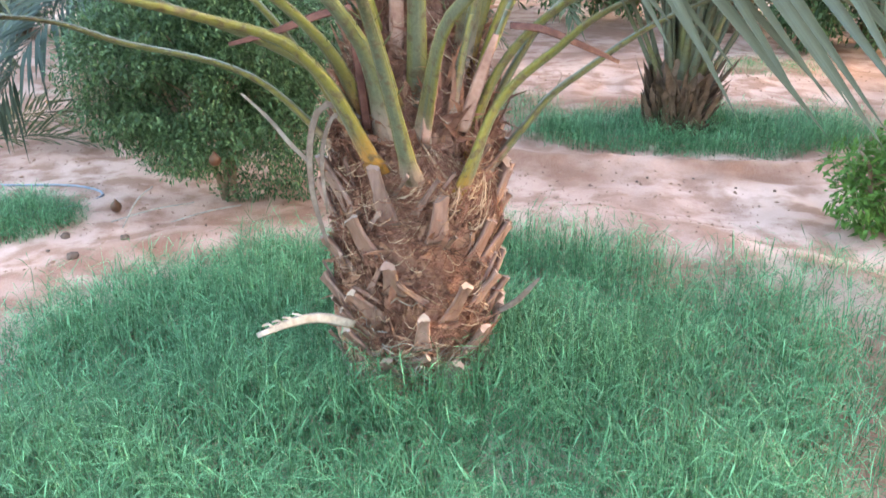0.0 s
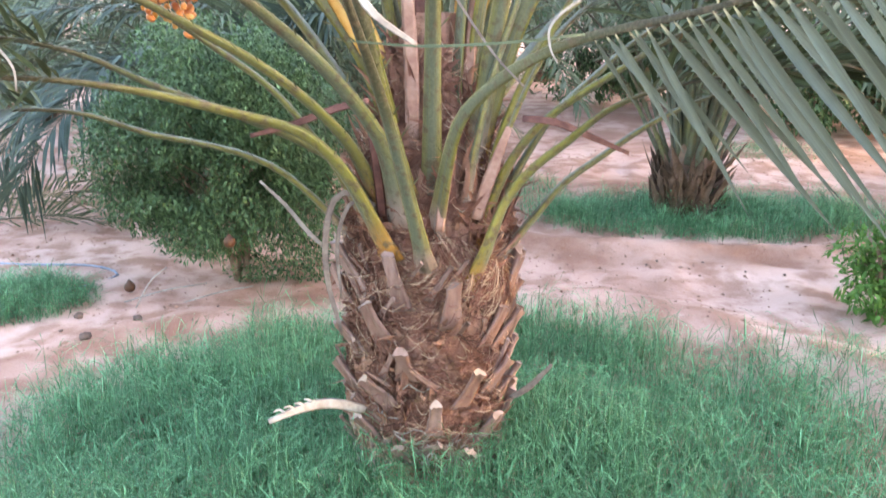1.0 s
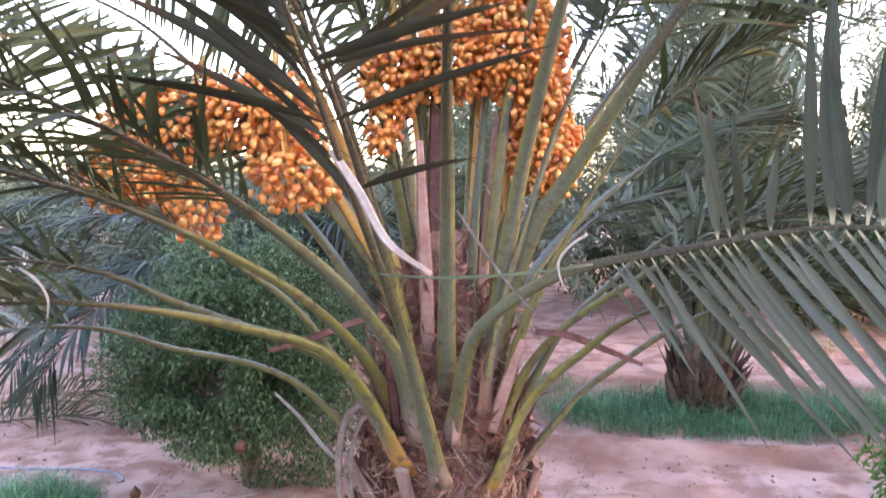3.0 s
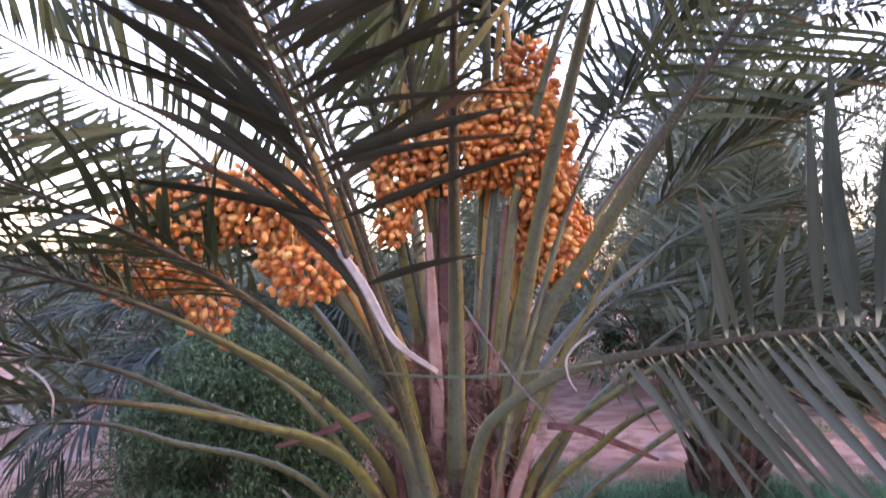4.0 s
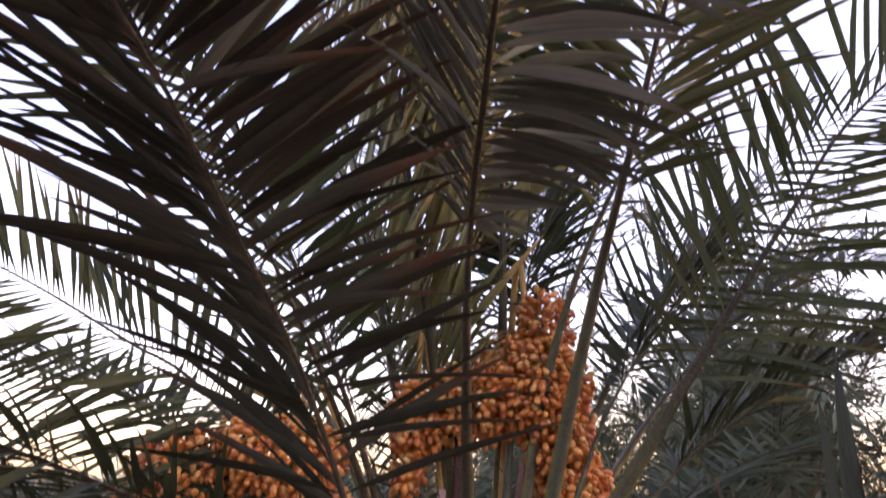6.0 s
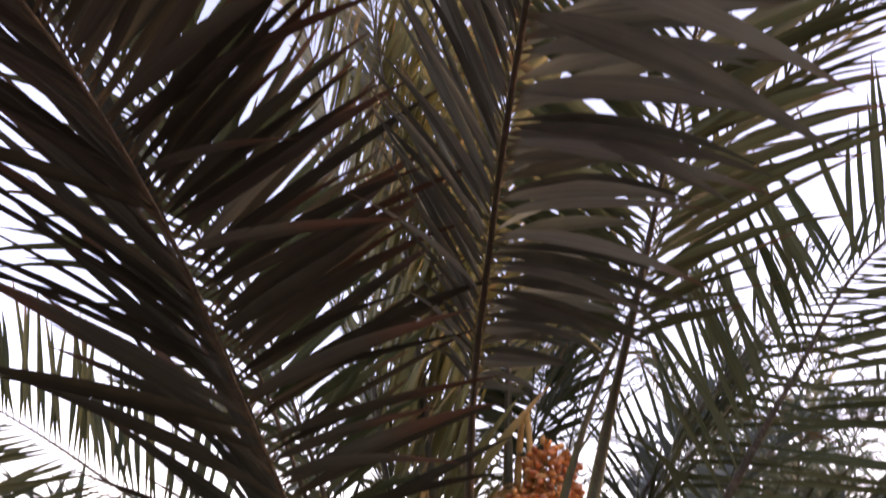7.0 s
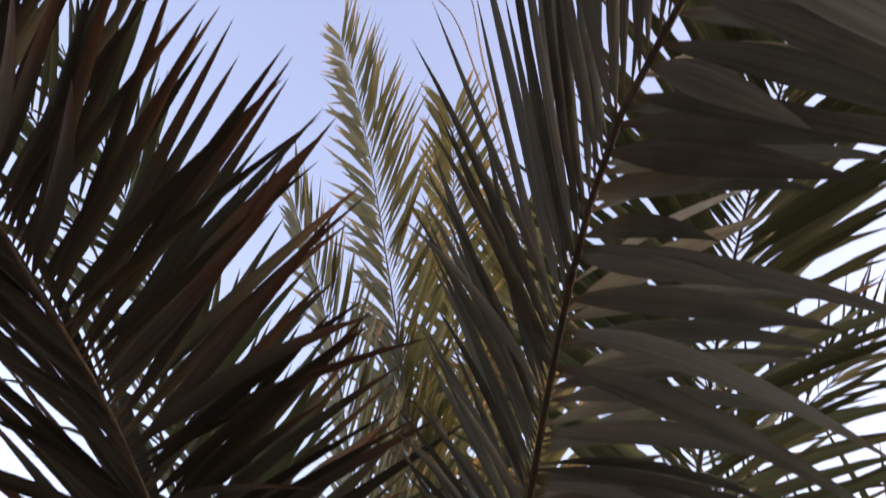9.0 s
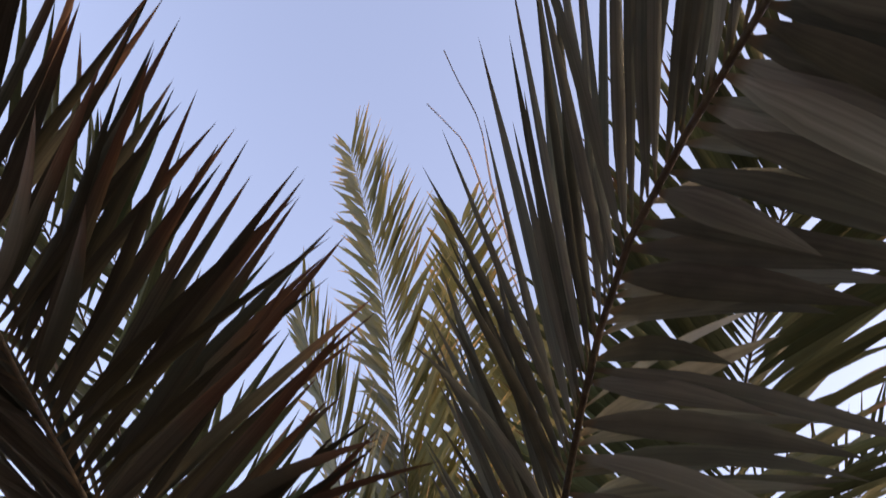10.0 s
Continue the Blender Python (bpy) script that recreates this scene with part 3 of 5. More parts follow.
# foot: angle from the front and height; tip: the same; half width of the cut, paleness of the cut
for k, (a, z, a2, z2, w, ln, c) in enumerate([
        (0.29, 0.552, 0.28, 0.661, 0.024, 0.030, 0.3), (-0.28, 0.601, -0.39, 0.735, 0.020, 0.035, 0.2), (0.56, 0.626, 0.61, 0.750, 0.019, 0.035, 0.5),
        (-0.51, 0.499, -0.65, 0.593, 0.024, 0.040, 0.2), (-0.24, 0.404, -0.25, 0.480, 0.022, 0.035, 0.2), (0.46, 0.313, 0.55, 0.420, 0.020, 0.050, 0.7),
        (-0.42, 0.313, -0.68, 0.379, 0.022, 0.050, 0.5), (0.11, 0.230, 0.11, 0.340, 0.019, 0.050, 0.9), (-0.80, 0.600, -1.17, 0.723, 0.021, 0.045, 0.2),
        (1.02, 0.560, 1.25, 0.690, 0.018, 0.040, 0.1), (1.03, 0.450, 1.30, 0.530, 0.022, 0.045, 0.2), (0.80, 0.480, 0.92, 0.570, 0.020, 0.035, 0.1),
        (-0.95, 0.430, -1.15, 0.500, 0.022, 0.045, 0.2), (-1.00, 0.300, -1.25, 0.375, 0.022, 0.050, 0.3), (0.88, 0.330, 1.05, 0.410, 0.020, 0.045, 0.3),
        (0.75, 0.180, 0.86, 0.260, 0.022, 0.050, 0.4), (-0.70, 0.180, -0.80, 0.255, 0.022, 0.050, 0.4), (-0.25, 0.130, -0.30, 0.190, 0.020, 0.040, 0.4),
        (0.45, 0.110, 0.52, 0.170, 0.020, 0.045, 0.5), (-1.15, 0.540, -1.42, 0.640, 0.018, 0.045, 0.1), (1.30, 0.280, 1.45, 0.350, 0.022, 0.050, 0.3)]):
    leaf_base(FRONT + a, z - GROUND, FRONT + a2, z2 - GROUND, w * 0.90, ln + 0.010, c * 0.5, 0.010, 40 + k)
for k in range(64):
    a = 1.35 + (k * 2.39996) % (2 * math.pi - 2.7)
    z = 0.04 + 0.64 * ((k * 0.618) % 1.0)
    leaf_base(FRONT + a, z, FRONT + a + rng.uniform(-0.25, 0.25), z + rng.uniform(0.07, 0.13), rng.uniform(0.014, 0.024), rng.uniform(0.03, 0.06), rng.uniform(0, 0.3), 0.012, 90 + k)
# split slivers of sheath that stick out between the leaf bases
for k in range(46):
    a, z = rng.uniform(-1.5, 1.5), rng.uniform(0.08, 0.72)
    leaf_base(FRONT + a, z, FRONT + a + rng.uniform(-0.35, 0.35) + a * 0.12, z + rng.uniform(0.03, 0.10), rng.uniform(0.003, 0.009), rng.uniform(0.02, 0.065), rng.uniform(0, 0.25), rng.uniform(0.003, 0.006), 190 + k)


def make_fibre():
    """Woven sheath mats lapping over each other, with loose strands and torn scraps on them."""
    r = random.Random(21)
    mats = Build()
    for k in range(150):
        a, z, wide, tall = r.uniform(0, 2 * math.pi), 0.02 + 0.78 * k / 150 + r.uniform(-0.03, 0.03), r.uniform(0.25, 0.65), r.uniform(0.06, 0.12)
        tilt, lip, wild = r.gauss(0, 0.10), r.uniform(0.010, 0.034), r.uniform(0, 90)
        nu, nv = 16, 5
        for sheet in (0, 1):
            verts, faces = [], []
            for v in range(nv + 1):
                for u in range(nu + 1):
                    x, y = u / nu - 0.5, v / nv
                    q = a + wide * x * (1 - 0.25 * y)
                    zz = z + tall * (y * (1 - 1.6 * x * x) + (0.35 * noise.noise(Vector((x * 9, wild, 0))) + 0.25 * noise.noise(Vector((x * 31, wild, 3)))) * y) + tilt * x + 0.06 * x * x
                    rr = trunk_radius(zz) * 0.965 + lip * y ** 1.4 + 0.012 * noise.noise(Vector((x * 6, y * 3, wild))) - sheet * 0.003
                    verts.append((math.cos(q) * rr, math.sin(q) * rr, zz))
            for v in range(nv):
                for u in range(nu):
                    f = (v * (nu + 1) + u, v * (nu + 1) + u + 1, (v + 1) * (nu + 1) + u + 1, (v + 1) * (nu + 1) + u)
                    faces.append(f[::-1] if sheet else f)
            mats.add(verts, faces)
    part("sheath_matting", mats, MAT_FIBRE, palm, "lapping mats of woven brown sheath fibre", kind="stuff")
    for name, label, count, mat, thin in (("loose_fibre", "tangled brown fibre strands", 4600, MAT_FIBRE, 0.0), ("pale_fibre", "pale straw-coloured fibre strands", 650, MAT_STRAW, 0.008)):
        b = Build()
        for k in range(count):
            a, z = r.uniform(0, 2 * math.pi), r.uniform(0.0, 0.82) if k % 4 else r.uniform(0.8, 1.2)
            run, rise, sag = r.uniform(0.05, 0.6), r.gauss(0, 0.05), r.uniform(0.0, 0.28)
            off = r.uniform(0.0, 0.034) + thin
            pts = []
            for i in range(6):
                e = i / 5
                q, zz = a + run * (e - 0.5), z + rise * (e - 0.5) + sag * run * (e - 0.5) ** 2 * 2
                rr = trunk_radius(zz) + off * math.sin(e * math.pi) + r.uniform(-0.004, 0.006)
                pts.append(Vector((math.cos(q) * rr, math.sin(q) * rr, zz)))
            w = r.uniform(0.0005, 0.0016)
            verts, faces = [], []
            for p in pts:
                n = Vector((p.x, p.y, 0)).normalized()
                verts += [p + Vector((0, 0, w)), p + n * w, p - Vector((0, 0, w))]
            for i in range(5):
                for j in range(3):
                    faces.append((i * 3 + j, i * 3 + (j + 1) % 3, i * 3 + 3 + (j + 1) % 3, i * 3 + 3 + j))
            b.add(verts, faces)
        part(name, b, mat, palm, label, kind="stuff")
    c = Build()
    for k in range(520):
        a, z = r.uniform(0, 2 * math.pi), r.uniform(0.02, 0.80)
        out = Vector((math.cos(a), math.sin(a), 0))
        tang = Vector((-out.y, out.x, 0))
        foot = out * (trunk_radius(z) * 0.99) + Vector((0, 0, z))
        way = (Vector((0, 0, 1)) * r.uniform(0.1, 1) + tang * r.uniform(-1, 1) + out * r.uniform(0.1, 0.6)).normalized()
        blade(c, foot, way, out, r.uniform(0.03, 0.10), r.uniform(0.004, 0.022), r.uniform(-0.3, 0.6), r.uniform(0.3, 1.1), 4, r.uniform(-0.5, 0.5))
    for k in range(420):
        a, z = r.uniform(0, 2 * math.pi), r.uniform(0.72, 1.15)
        out = Vector((math.cos(a), math.sin(a), 0))
        tang = Vector((-out.y, out.x, 0))
        foot = out * (trunk_radius(z) * 0.96) + Vector((0, 0, z))
        way = (Vector((0, 0, 1)) * r.uniform(0.3, 1.2) + tang * r.gauss(0, 0.5) + out * r.uniform(0.0, 0.55)).normalized()
        blade(c, foot, way, out, r.uniform(0.05, 0.17), r.uniform(0.005, 0.026), r.uniform(-0.15, 0.5), 0.5, 4, r.uniform(-0.4, 0.4))
    part("torn_sheath", c, MAT_FIBRE, palm, "torn curling sheath scraps", kind="stuff")


make_fibre()


def make_swags():
    """Bundles of fibre that hang from the flanks of the leaf bases, sagging in bows round the trunk."""
    r = random.Random(29)
    for name, label, mat, share in (("fibre_swag", "sagging bundles of brown fibre", MAT_FIBRE, 1.0), ("dry_swag", "sagging bundles of dry pale fibre", MAT_STRAW, 0.45)):
        b = Build()
        for k in range(95):
            a, z = FRONT + 2.39996 * k, 0.06 + 0.70 * ((k * 0.618) % 1.0)
            for side in (-1, 1):
                reach, drop, out = r.uniform(0.20, 0.5), r.uniform(0.03, 0.10), r.uniform(0.010, 0.032)
                for j in range(int(r.randint(9, 16) * share)):
                    q, h, e = a + side * r.uniform(0.02, 0.08), z + r.uniform(-0.03, 0.03), r.uniform(0.7, 1.15)
                    pts = []
                    for i in range(6):
                        u = i / 5
                        zz = h - drop * e * math.sin(u * math.pi * 0.62) + r.uniform(-0.004, 0.004)
                        rr = trunk_radius(zz) + 0.006 + out * math.sin(math.pi * (0.15 + 0.75 * u)) + r.uniform(-0.003, 0.003)
                        g = q + side * reach * e * u
                        pts.append(Vector((math.cos(g) * rr, math.sin(g) * rr, zz)))
                    w = r.uniform(0.0008, 0.0022)
                    sweep(b, pts, frames_along(pts, Vector((0.1, 0.1, 1))), lambda i: (w * (1 - 0.1 * i), w * (1 - 0.1 * i)), lambda i: 0, HEXA[::2])
        part(name, b, mat, palm, label, kind="stuff")


make_swags()


def make_straw():
    """Pale dry strands caught round the foot of the trunk."""
    r = random.Random(23)
    b = Build()
    for k in range(150):
        a, z = FRONT + r.gauss(0, 1.0), abs(r.gauss(0.08, 0.07)) + 0.01
        pts, q = [], a
        rr = trunk_radius(z) + r.uniform(0.0, 0.05)
        for i in range(6):
            pts.append(Vector((math.cos(q) * rr, math.sin(q) * rr, max(0.0, z))))
            q += r.uniform(-0.02, 0.16) * (1 if k % 2 else -1)
            z += r.uniform(-0.022, 0.022)
            rr += r.uniform(-0.008, 0.01)
        pl, _ = spline(pts, 10)
        w = r.uniform(0.0007, 0.0018)
        sweep(b, pl, frames_along(pl, Vector((0, 0.1, 1))), lambda i: (w, w), lambda i: 0, HEXA[::2])
    part("straw", b, MAT_DRY, palm, "pale dry strands round the trunk foot", kind="stuff")


make_straw()


def main_frond(points, seed, **kw):
    return palm_frond(palm, [at(p) for p in points], seed, axis=(0, 0), **kw)


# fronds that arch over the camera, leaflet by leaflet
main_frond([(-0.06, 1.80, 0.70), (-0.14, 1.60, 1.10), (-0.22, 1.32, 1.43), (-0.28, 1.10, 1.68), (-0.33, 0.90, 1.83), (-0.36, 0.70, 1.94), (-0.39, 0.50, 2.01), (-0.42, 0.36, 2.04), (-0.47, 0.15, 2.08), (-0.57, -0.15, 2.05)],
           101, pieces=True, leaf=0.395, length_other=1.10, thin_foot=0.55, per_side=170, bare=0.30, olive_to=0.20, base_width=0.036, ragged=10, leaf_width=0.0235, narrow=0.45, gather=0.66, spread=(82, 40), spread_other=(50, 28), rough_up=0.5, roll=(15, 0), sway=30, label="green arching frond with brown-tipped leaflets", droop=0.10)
main_frond([(-0.05, 1.91, 0.80), (-0.05, 1.85, 0.96), (-0.05, 1.70, 1.33), (-0.05, 1.42, 1.63), (-0.04, 1.10, 1.85), (-0.01, 0.75, 1.96), (0.02, 0.42, 1.99), (0.05, 0.20, 1.99), (0.10, 0.05, 1.97), (0.22, -0.35, 1.85)],
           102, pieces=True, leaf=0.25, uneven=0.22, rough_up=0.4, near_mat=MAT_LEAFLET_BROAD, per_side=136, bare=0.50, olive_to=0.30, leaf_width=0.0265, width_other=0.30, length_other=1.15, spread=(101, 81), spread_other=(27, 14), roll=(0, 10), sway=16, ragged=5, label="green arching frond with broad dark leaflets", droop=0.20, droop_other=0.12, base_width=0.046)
main_frond([(-0.04, 1.84, 0.78), (0.00, 1.68, 1.05), (0.05, 1.58, 1.15), (0.13, 1.46, 1.23), (0.21, 1.34, 1.28), (0.31, 1.18, 1.32), (0.40, 1.00, 1.36), (0.46, 0.88, 1.37), (0.60, 0.62, 1.36), (0.80, 0.32, 1.26)],
           103, pieces=True, leaf=0.40, per_side=50, bare=0.40, leaf_width=0.030, sway=16, ragged=9, ragged_other=3, uneven=0.15, width_other=0.56, length_other=0.9, base_width=0.040, label="low frond with long blue-green leaflets", droop=0.04, lift=0, upper=Vector((-0.6, -1, 0.1)), near_mat=MAT_LEAFLET_PALE, spread=(98, 80), spread_other=(54, 40), rough_up=0.2, grow=2.0, thin_up=0.13, up_mat=MAT_LEAFLET_UPPER)

# fronds to one side
main_frond([(-0.25, 1.97, 0.72), (-0.45, 1.93, 0.92), (-0.71, 1.85, 1.01), (-1.03, 1.70, 1.08), (-1.95, 1.35, 0.90)], 111, base_width=0.035, bare=0.42, label="thin low frond arching outward")
main_frond([(-0.15, 1.85, 0.72), (-0.28, 1.75, 0.99), (-0.45, 1.67, 1.09), (-0.85, 1.40, 1.19), (-1.50, 1.00, 1.12)], 112, base_width=0.06, bare=0.5)
main_frond([(-0.18, 1.90, 0.78), (-0.30, 1.84, 0.97), (-0.64, 1.75, 1.13), (-0.95, 1.60, 1.25), (-1.80, 1.20, 1.30)], 113, base_width=0.045, bare=0.45)
main_frond([(-0.17, 1.90, 0.82), (-0.27, 1.80, 1.04), (-0.50, 1.70, 1.24), (-0.90, 1.50, 1.43), (-1.70, 1.10, 1.60)], 114, base_width=0.055, bare=0.42, per_side=76, leaf=0.44, leaf_width=0.015, pieces=True, mat=MAT_LEAFLET)
main_frond([(-0.12, 1.85, 0.80), (-0.18, 1.75, 1.05), (-0.37, 1.60, 1.29), (-0.64, 1.25, 1.52), (-1.10, 0.50, 1.75)], 115, base_width=0.06, bare=0.36, per_side=76, leaf=0.42, leaf_width=0.015, spread=(50, 30), lift=0, pieces=True, mat=MAT_LEAFLET)
main_frond([(-0.12, 2.06, 0.92), (-0.24, 2.03, 1.20), (-0.43, 1.98, 1.44), (-0.73, 1.86, 1.75), (-0.88, 1.78, 1.84), (-1.06, 1.62, 1.95), (-1.23, 1.50, 2.02), (-1.40, 1.35, 2.02)], 117, bare=0.34, per_side=84, leaf=0.46, leaf_width=0.0145, spread=(64, 42), upper=Vector((0.15, -1, 0.35)), lift=4, pieces=True, mat=MAT_LEAFLET)

# fronds to the other side
main_frond([(0.02, 1.98, 0.95), (0.06, 1.97, 1.30), (0.10, 1.93, 1.65), (0.18, 1.80, 1.97), (0.28, 1.70, 2.21), (0.47, 1.50, 2.55), (0.95, 1.10, 2.90)], 121, base_width=0.05, bare=0.50, per_side=50, leaf=0.36, leaf_width=0.015, pieces=True, mat=MAT_LEAFLET)
main_frond([(0.04, 1.96, 0.92), (0.15, 1.90, 1.29), (0.25, 1.85, 1.46), (0.42, 1.70, 1.76), (0.60, 1.53, 2.07), (0.77, 1.40, 2.31), (1.25, 1.05, 2.65)], 122, base_width=0.06, bare=0.40, per_side=62, gather=0.80, leaf=0.50, taper=0.35, leaf_width=0.0150, spread=(58, 40), upper=Vector((0.0, -1, 0.3)), lift=2, pieces=True, mat=MAT_LEAFLET)
main_frond([(0.055, 1.865, 0.64), (0.085, 1.82, 0.74), (0.14, 1.82, 0.89), (0.25, 1.80, 1.01), (0.45, 1.70, 1.16), (1.00, 1.45, 1.28)], 123, base_width=0.055, bare=0.5, label="frond with an orange foot")
main_frond([(0.12, 1.96, 0.66), (0.22, 1.95, 0.80), (0.34, 1.95, 0.93), (0.69, 1.95, 1.13), (1.40, 1.85, 1.25)], 124, base_width=0.04, bare=0.5)
main_frond([(0.06, 1.92, 0.72), (0.16, 1.90, 0.98), (0.34, 1.87, 1.15), (0.70, 1.80, 1.35), (1.40, 1.60, 1.50)], 125, base_width=0.05, bare=0.42)
main_frond([(0.10, 2.20, 0.85), (0.32, 2.40, 1.24), (0.65, 2.50, 1.40), (1.50, 2.70, 1.50)], 126, base_width=0.045, bare=0.3)

main_frond([(0.02, 2.00, 0.95), (0.06, 1.98, 1.20), (0.16, 2.02, 1.49), (0.26, 2.05, 1.71), (0.35, 2.05, 1.89), (0.44, 2.00, 2.02), (0.55, 1.95, 2.16), (0.72, 1.85, 2.34), (1.00, 1.70, 2.50)], 158, base_width=0.04, bare=0.46, per_side=34, leaf=0.36, leaf_width=0.013, spread=(58, 38), upper=Vector((0.0, -1, 0.3)), lift=2, pieces=True, mat=MAT_LEAFLET)

# upright inner fronds, paler
main_frond([(-0.08, 2.10, 0.95), (-0.14, 2.03, 1.70), (-0.24, 1.95, 2.35), (-0.36, 1.80, 3.07), (-0.48, 1.65, 3.62), (-0.58, 1.50, 4.02), (-0.74, 1.36, 4.52)], 131, pieces=True, mat=MAT_LEAFLET_YOUNG, rough_up=0.15, leaf=0.56, per_side=150, bare=0.28, spread=(48, 26), taper=0.5, leaf_width=0.022, label="upright yellow-green inner frond")
main_frond([(-0.03, 2.12, 0.95), (-0.09, 2.05, 1.80), (-0.16, 1.97, 2.70), (-0.23, 1.85, 3.54), (-0.26, 1.55, 4.21)], 132, pieces=True, mat=MAT_LEAFLET_YOUNG, rough_up=0.15, leaf=0.52, per_side=80, bare=0.38, spread=(48, 26), taper=0.45, leaf_width=0.029, label="upright yellow-green inner frond")
main_frond([(-0.10, 2.10, 0.95), (-0.25, 2.06, 1.70), (-0.40, 1.98, 2.40), (-0.58, 1.80, 3.13), (-0.80, 1.60, 3.70)], 133, pieces=True, mat=MAT_LEAFLET_YOUNG, rough_up=0.15, leaf=0.46, per_side=100, bare=0.28, spread=(48, 26), taper=0.45, leaf_width=0.029, label="upright yellow-green inner frond")
main_frond([(0.00, 2.13, 0.95), (0.02, 2.10, 1.70), (0.02, 2.02, 2.50), (0.01, 1.80, 3.20), (0.00, 1.60, 3.66)], 134, pieces=True, mat=MAT_LEAFLET_YOUNG, rough_up=0.15, leaf=0.46, per_side=76, bare=0.44, spread=(48, 26), taper=0.45, leaf_width=0.029, label="upright yellow-green inner frond")

# thin fronds seen between the bunches
main_frond([(-0.03, 2.06, 0.95), (0.00, 2.10, 1.32), (0.05, 2.14, 1.75), (0.12, 2.20, 2.40), (0.30, 2.30, 3.00)], 135, bare=0.44, per_side=44, leaf=0.40, leaf_width=0.010, base_width=0.04)
main_frond([(0.00, 2.08, 0.95), (0.06, 2.14, 1.40), (0.18, 2.22, 2.00), (0.34, 2.32, 2.50), (0.60, 2.45, 2.90)], 137, bare=0.40, per_side=44, leaf=0.42, leaf_width=0.010, base_width=0.04)
main_frond([(-0.06, 2.10, 0.95), (-0.10, 2.20, 1.40), (-0.16, 2.35, 2.00), (-0.26, 2.55, 2.50), (-0.45, 2.85, 2.85)], 159, bare=0.40, per_side=44, leaf=0.42, leaf_width=0.010, base_width=0.04)
main_frond([(-0.08, 2.04, 0.95), (-0.15, 2.08, 1.30), (-0.24, 2.12, 1.70), (-0.36, 2.18, 2.15), (-0.55, 2.28, 2.55)], 116, bare=0.30, per_side=70, leaf=0.38, leaf_width=0.012, base_width=0.035, olive_to=0.2)
main_frond([(-0.10, 2.02, 0.93), (-0.22, 2.04, 1.30), (-0.38, 2.08, 1.70), (-0.58, 2.12, 2.10), (-0.85, 2.20, 2.40)], 160, bare=0.30, per_side=70, leaf=0.38, leaf_width=0.012, base_width=0.035, olive_to=0.2)
main_frond([(-0.06, 2.08, 0.95), (-0.16, 2.02, 1.80), (-0.30, 1.95, 2.60), (-0.42, 1.85, 3.20)], 136, mat=MAT_LEAFLET_YOUNG, rough_up=0.15, leaf=0.5, per_side=90, bare=0.3, spread=(48, 26), taper=0.45, leaf_width=0.029)
main_frond([(-0.12, 1.98, 0.90), (-0.28, 1.65, 1.60), (-0.48, 1.30, 2.15), (-0.66, 0.95, 2.55), (-0.84, 0.55, 2.85)], 138, bare=0.34, olive_to=0.18, base_width=0.038)
main_frond([(-0.10, 1.88, 0.84), (-0.24, 1.50, 1.50), (-0.40, 1.15, 1.95), (-0.54, 0.80, 2.25), (-0.66, 0.45, 2.45), (-0.80, 0.10, 2.50)], 140, bare=0.48, olive_to=0.18, base_width=0.036, per_side=60, leaf=0.40, leaf_width=0.018, pieces=True, mat=MAT_LEAFLET)

main_frond([(0.05, 1.97, 0.88), (0.12, 1.80, 1.45), (0.20, 1.50, 1.90), (0.224, 1.20, 2.06), (0.30, 0.85, 2.42), (0.37, 0.50, 2.60), (0.47, 0.20, 2.72)], 139, bare=0.52, per_side=116, leaf=0.46, leaf_width=0.021, pieces=True, mat=MAT_LEAFLET)
# greyer petioles between the front ones
main_frond([(-0.21, 1.95, 0.76), (-0.33, 1.92, 0.98), (-0.52, 1.90, 1.18), (-0.95, 1.85, 1.40), (-1.70, 1.75, 1.45)], 152, base_width=0.04, bare=0.42)
main_frond([(0.07, 1.94, 0.82), (0.13, 1.92, 1.05), (0.22, 1.90, 1.25), (0.45, 1.88, 1.60), (1.00, 1.85, 1.95)], 153, base_width=0.04, bare=0.55)
main_frond([(0.10, 1.97, 0.74), (0.19, 1.98, 0.95), (0.32, 2.00, 1.12), (0.66, 2.05, 1.35), (1.35, 2.10, 1.45)], 154, base_width=0.04, bare=0.45)
main_frond([(0.03, 1.88, 0.82), (0.065, 1.87, 1.05), (0.13, 1.88, 1.30), (0.30, 1.95, 1.75), (0.70, 2.10, 2.30)], 155, base_width=0.045, bare=0.6)
main_frond([(0.0, 1.95, 0.90), (0.01, 1.95, 1.20), (0.03, 1.98, 1.50), (0.08, 2.10, 2.00), (0.20, 2.40, 2.70)], 156, base_width=0.04, bare=0.6)

# fronds at the back
for k, (az, reach, top) in enumerate([(20, 1.7, 2.3), (115, 1.6, 2.6), (150, 1.8, 2.4), (170, 1.9, 1.9), (40, 2.0, 1.7), (130, 2.0, 1.8)]):
    d = Vector((math.cos(radians(az)), math.sin(radians(az)), 0))
    c = Vector((AX, AY, 0))
    main_frond([tuple(c + d * 0.08 + Vector((0, 0, 0.9))), tuple(c + d * reach * 0.25 + Vector((0, 0, 0.9 + (top - 0.9) * 0.5))),
                tuple(c + d * reach * 0.6 + Vector((0, 0, 0.9 + (top - 0.9) * 0.9))), tuple(c + d * reach + Vector((0, 0, top)))], 141 + k, bare=0.42)


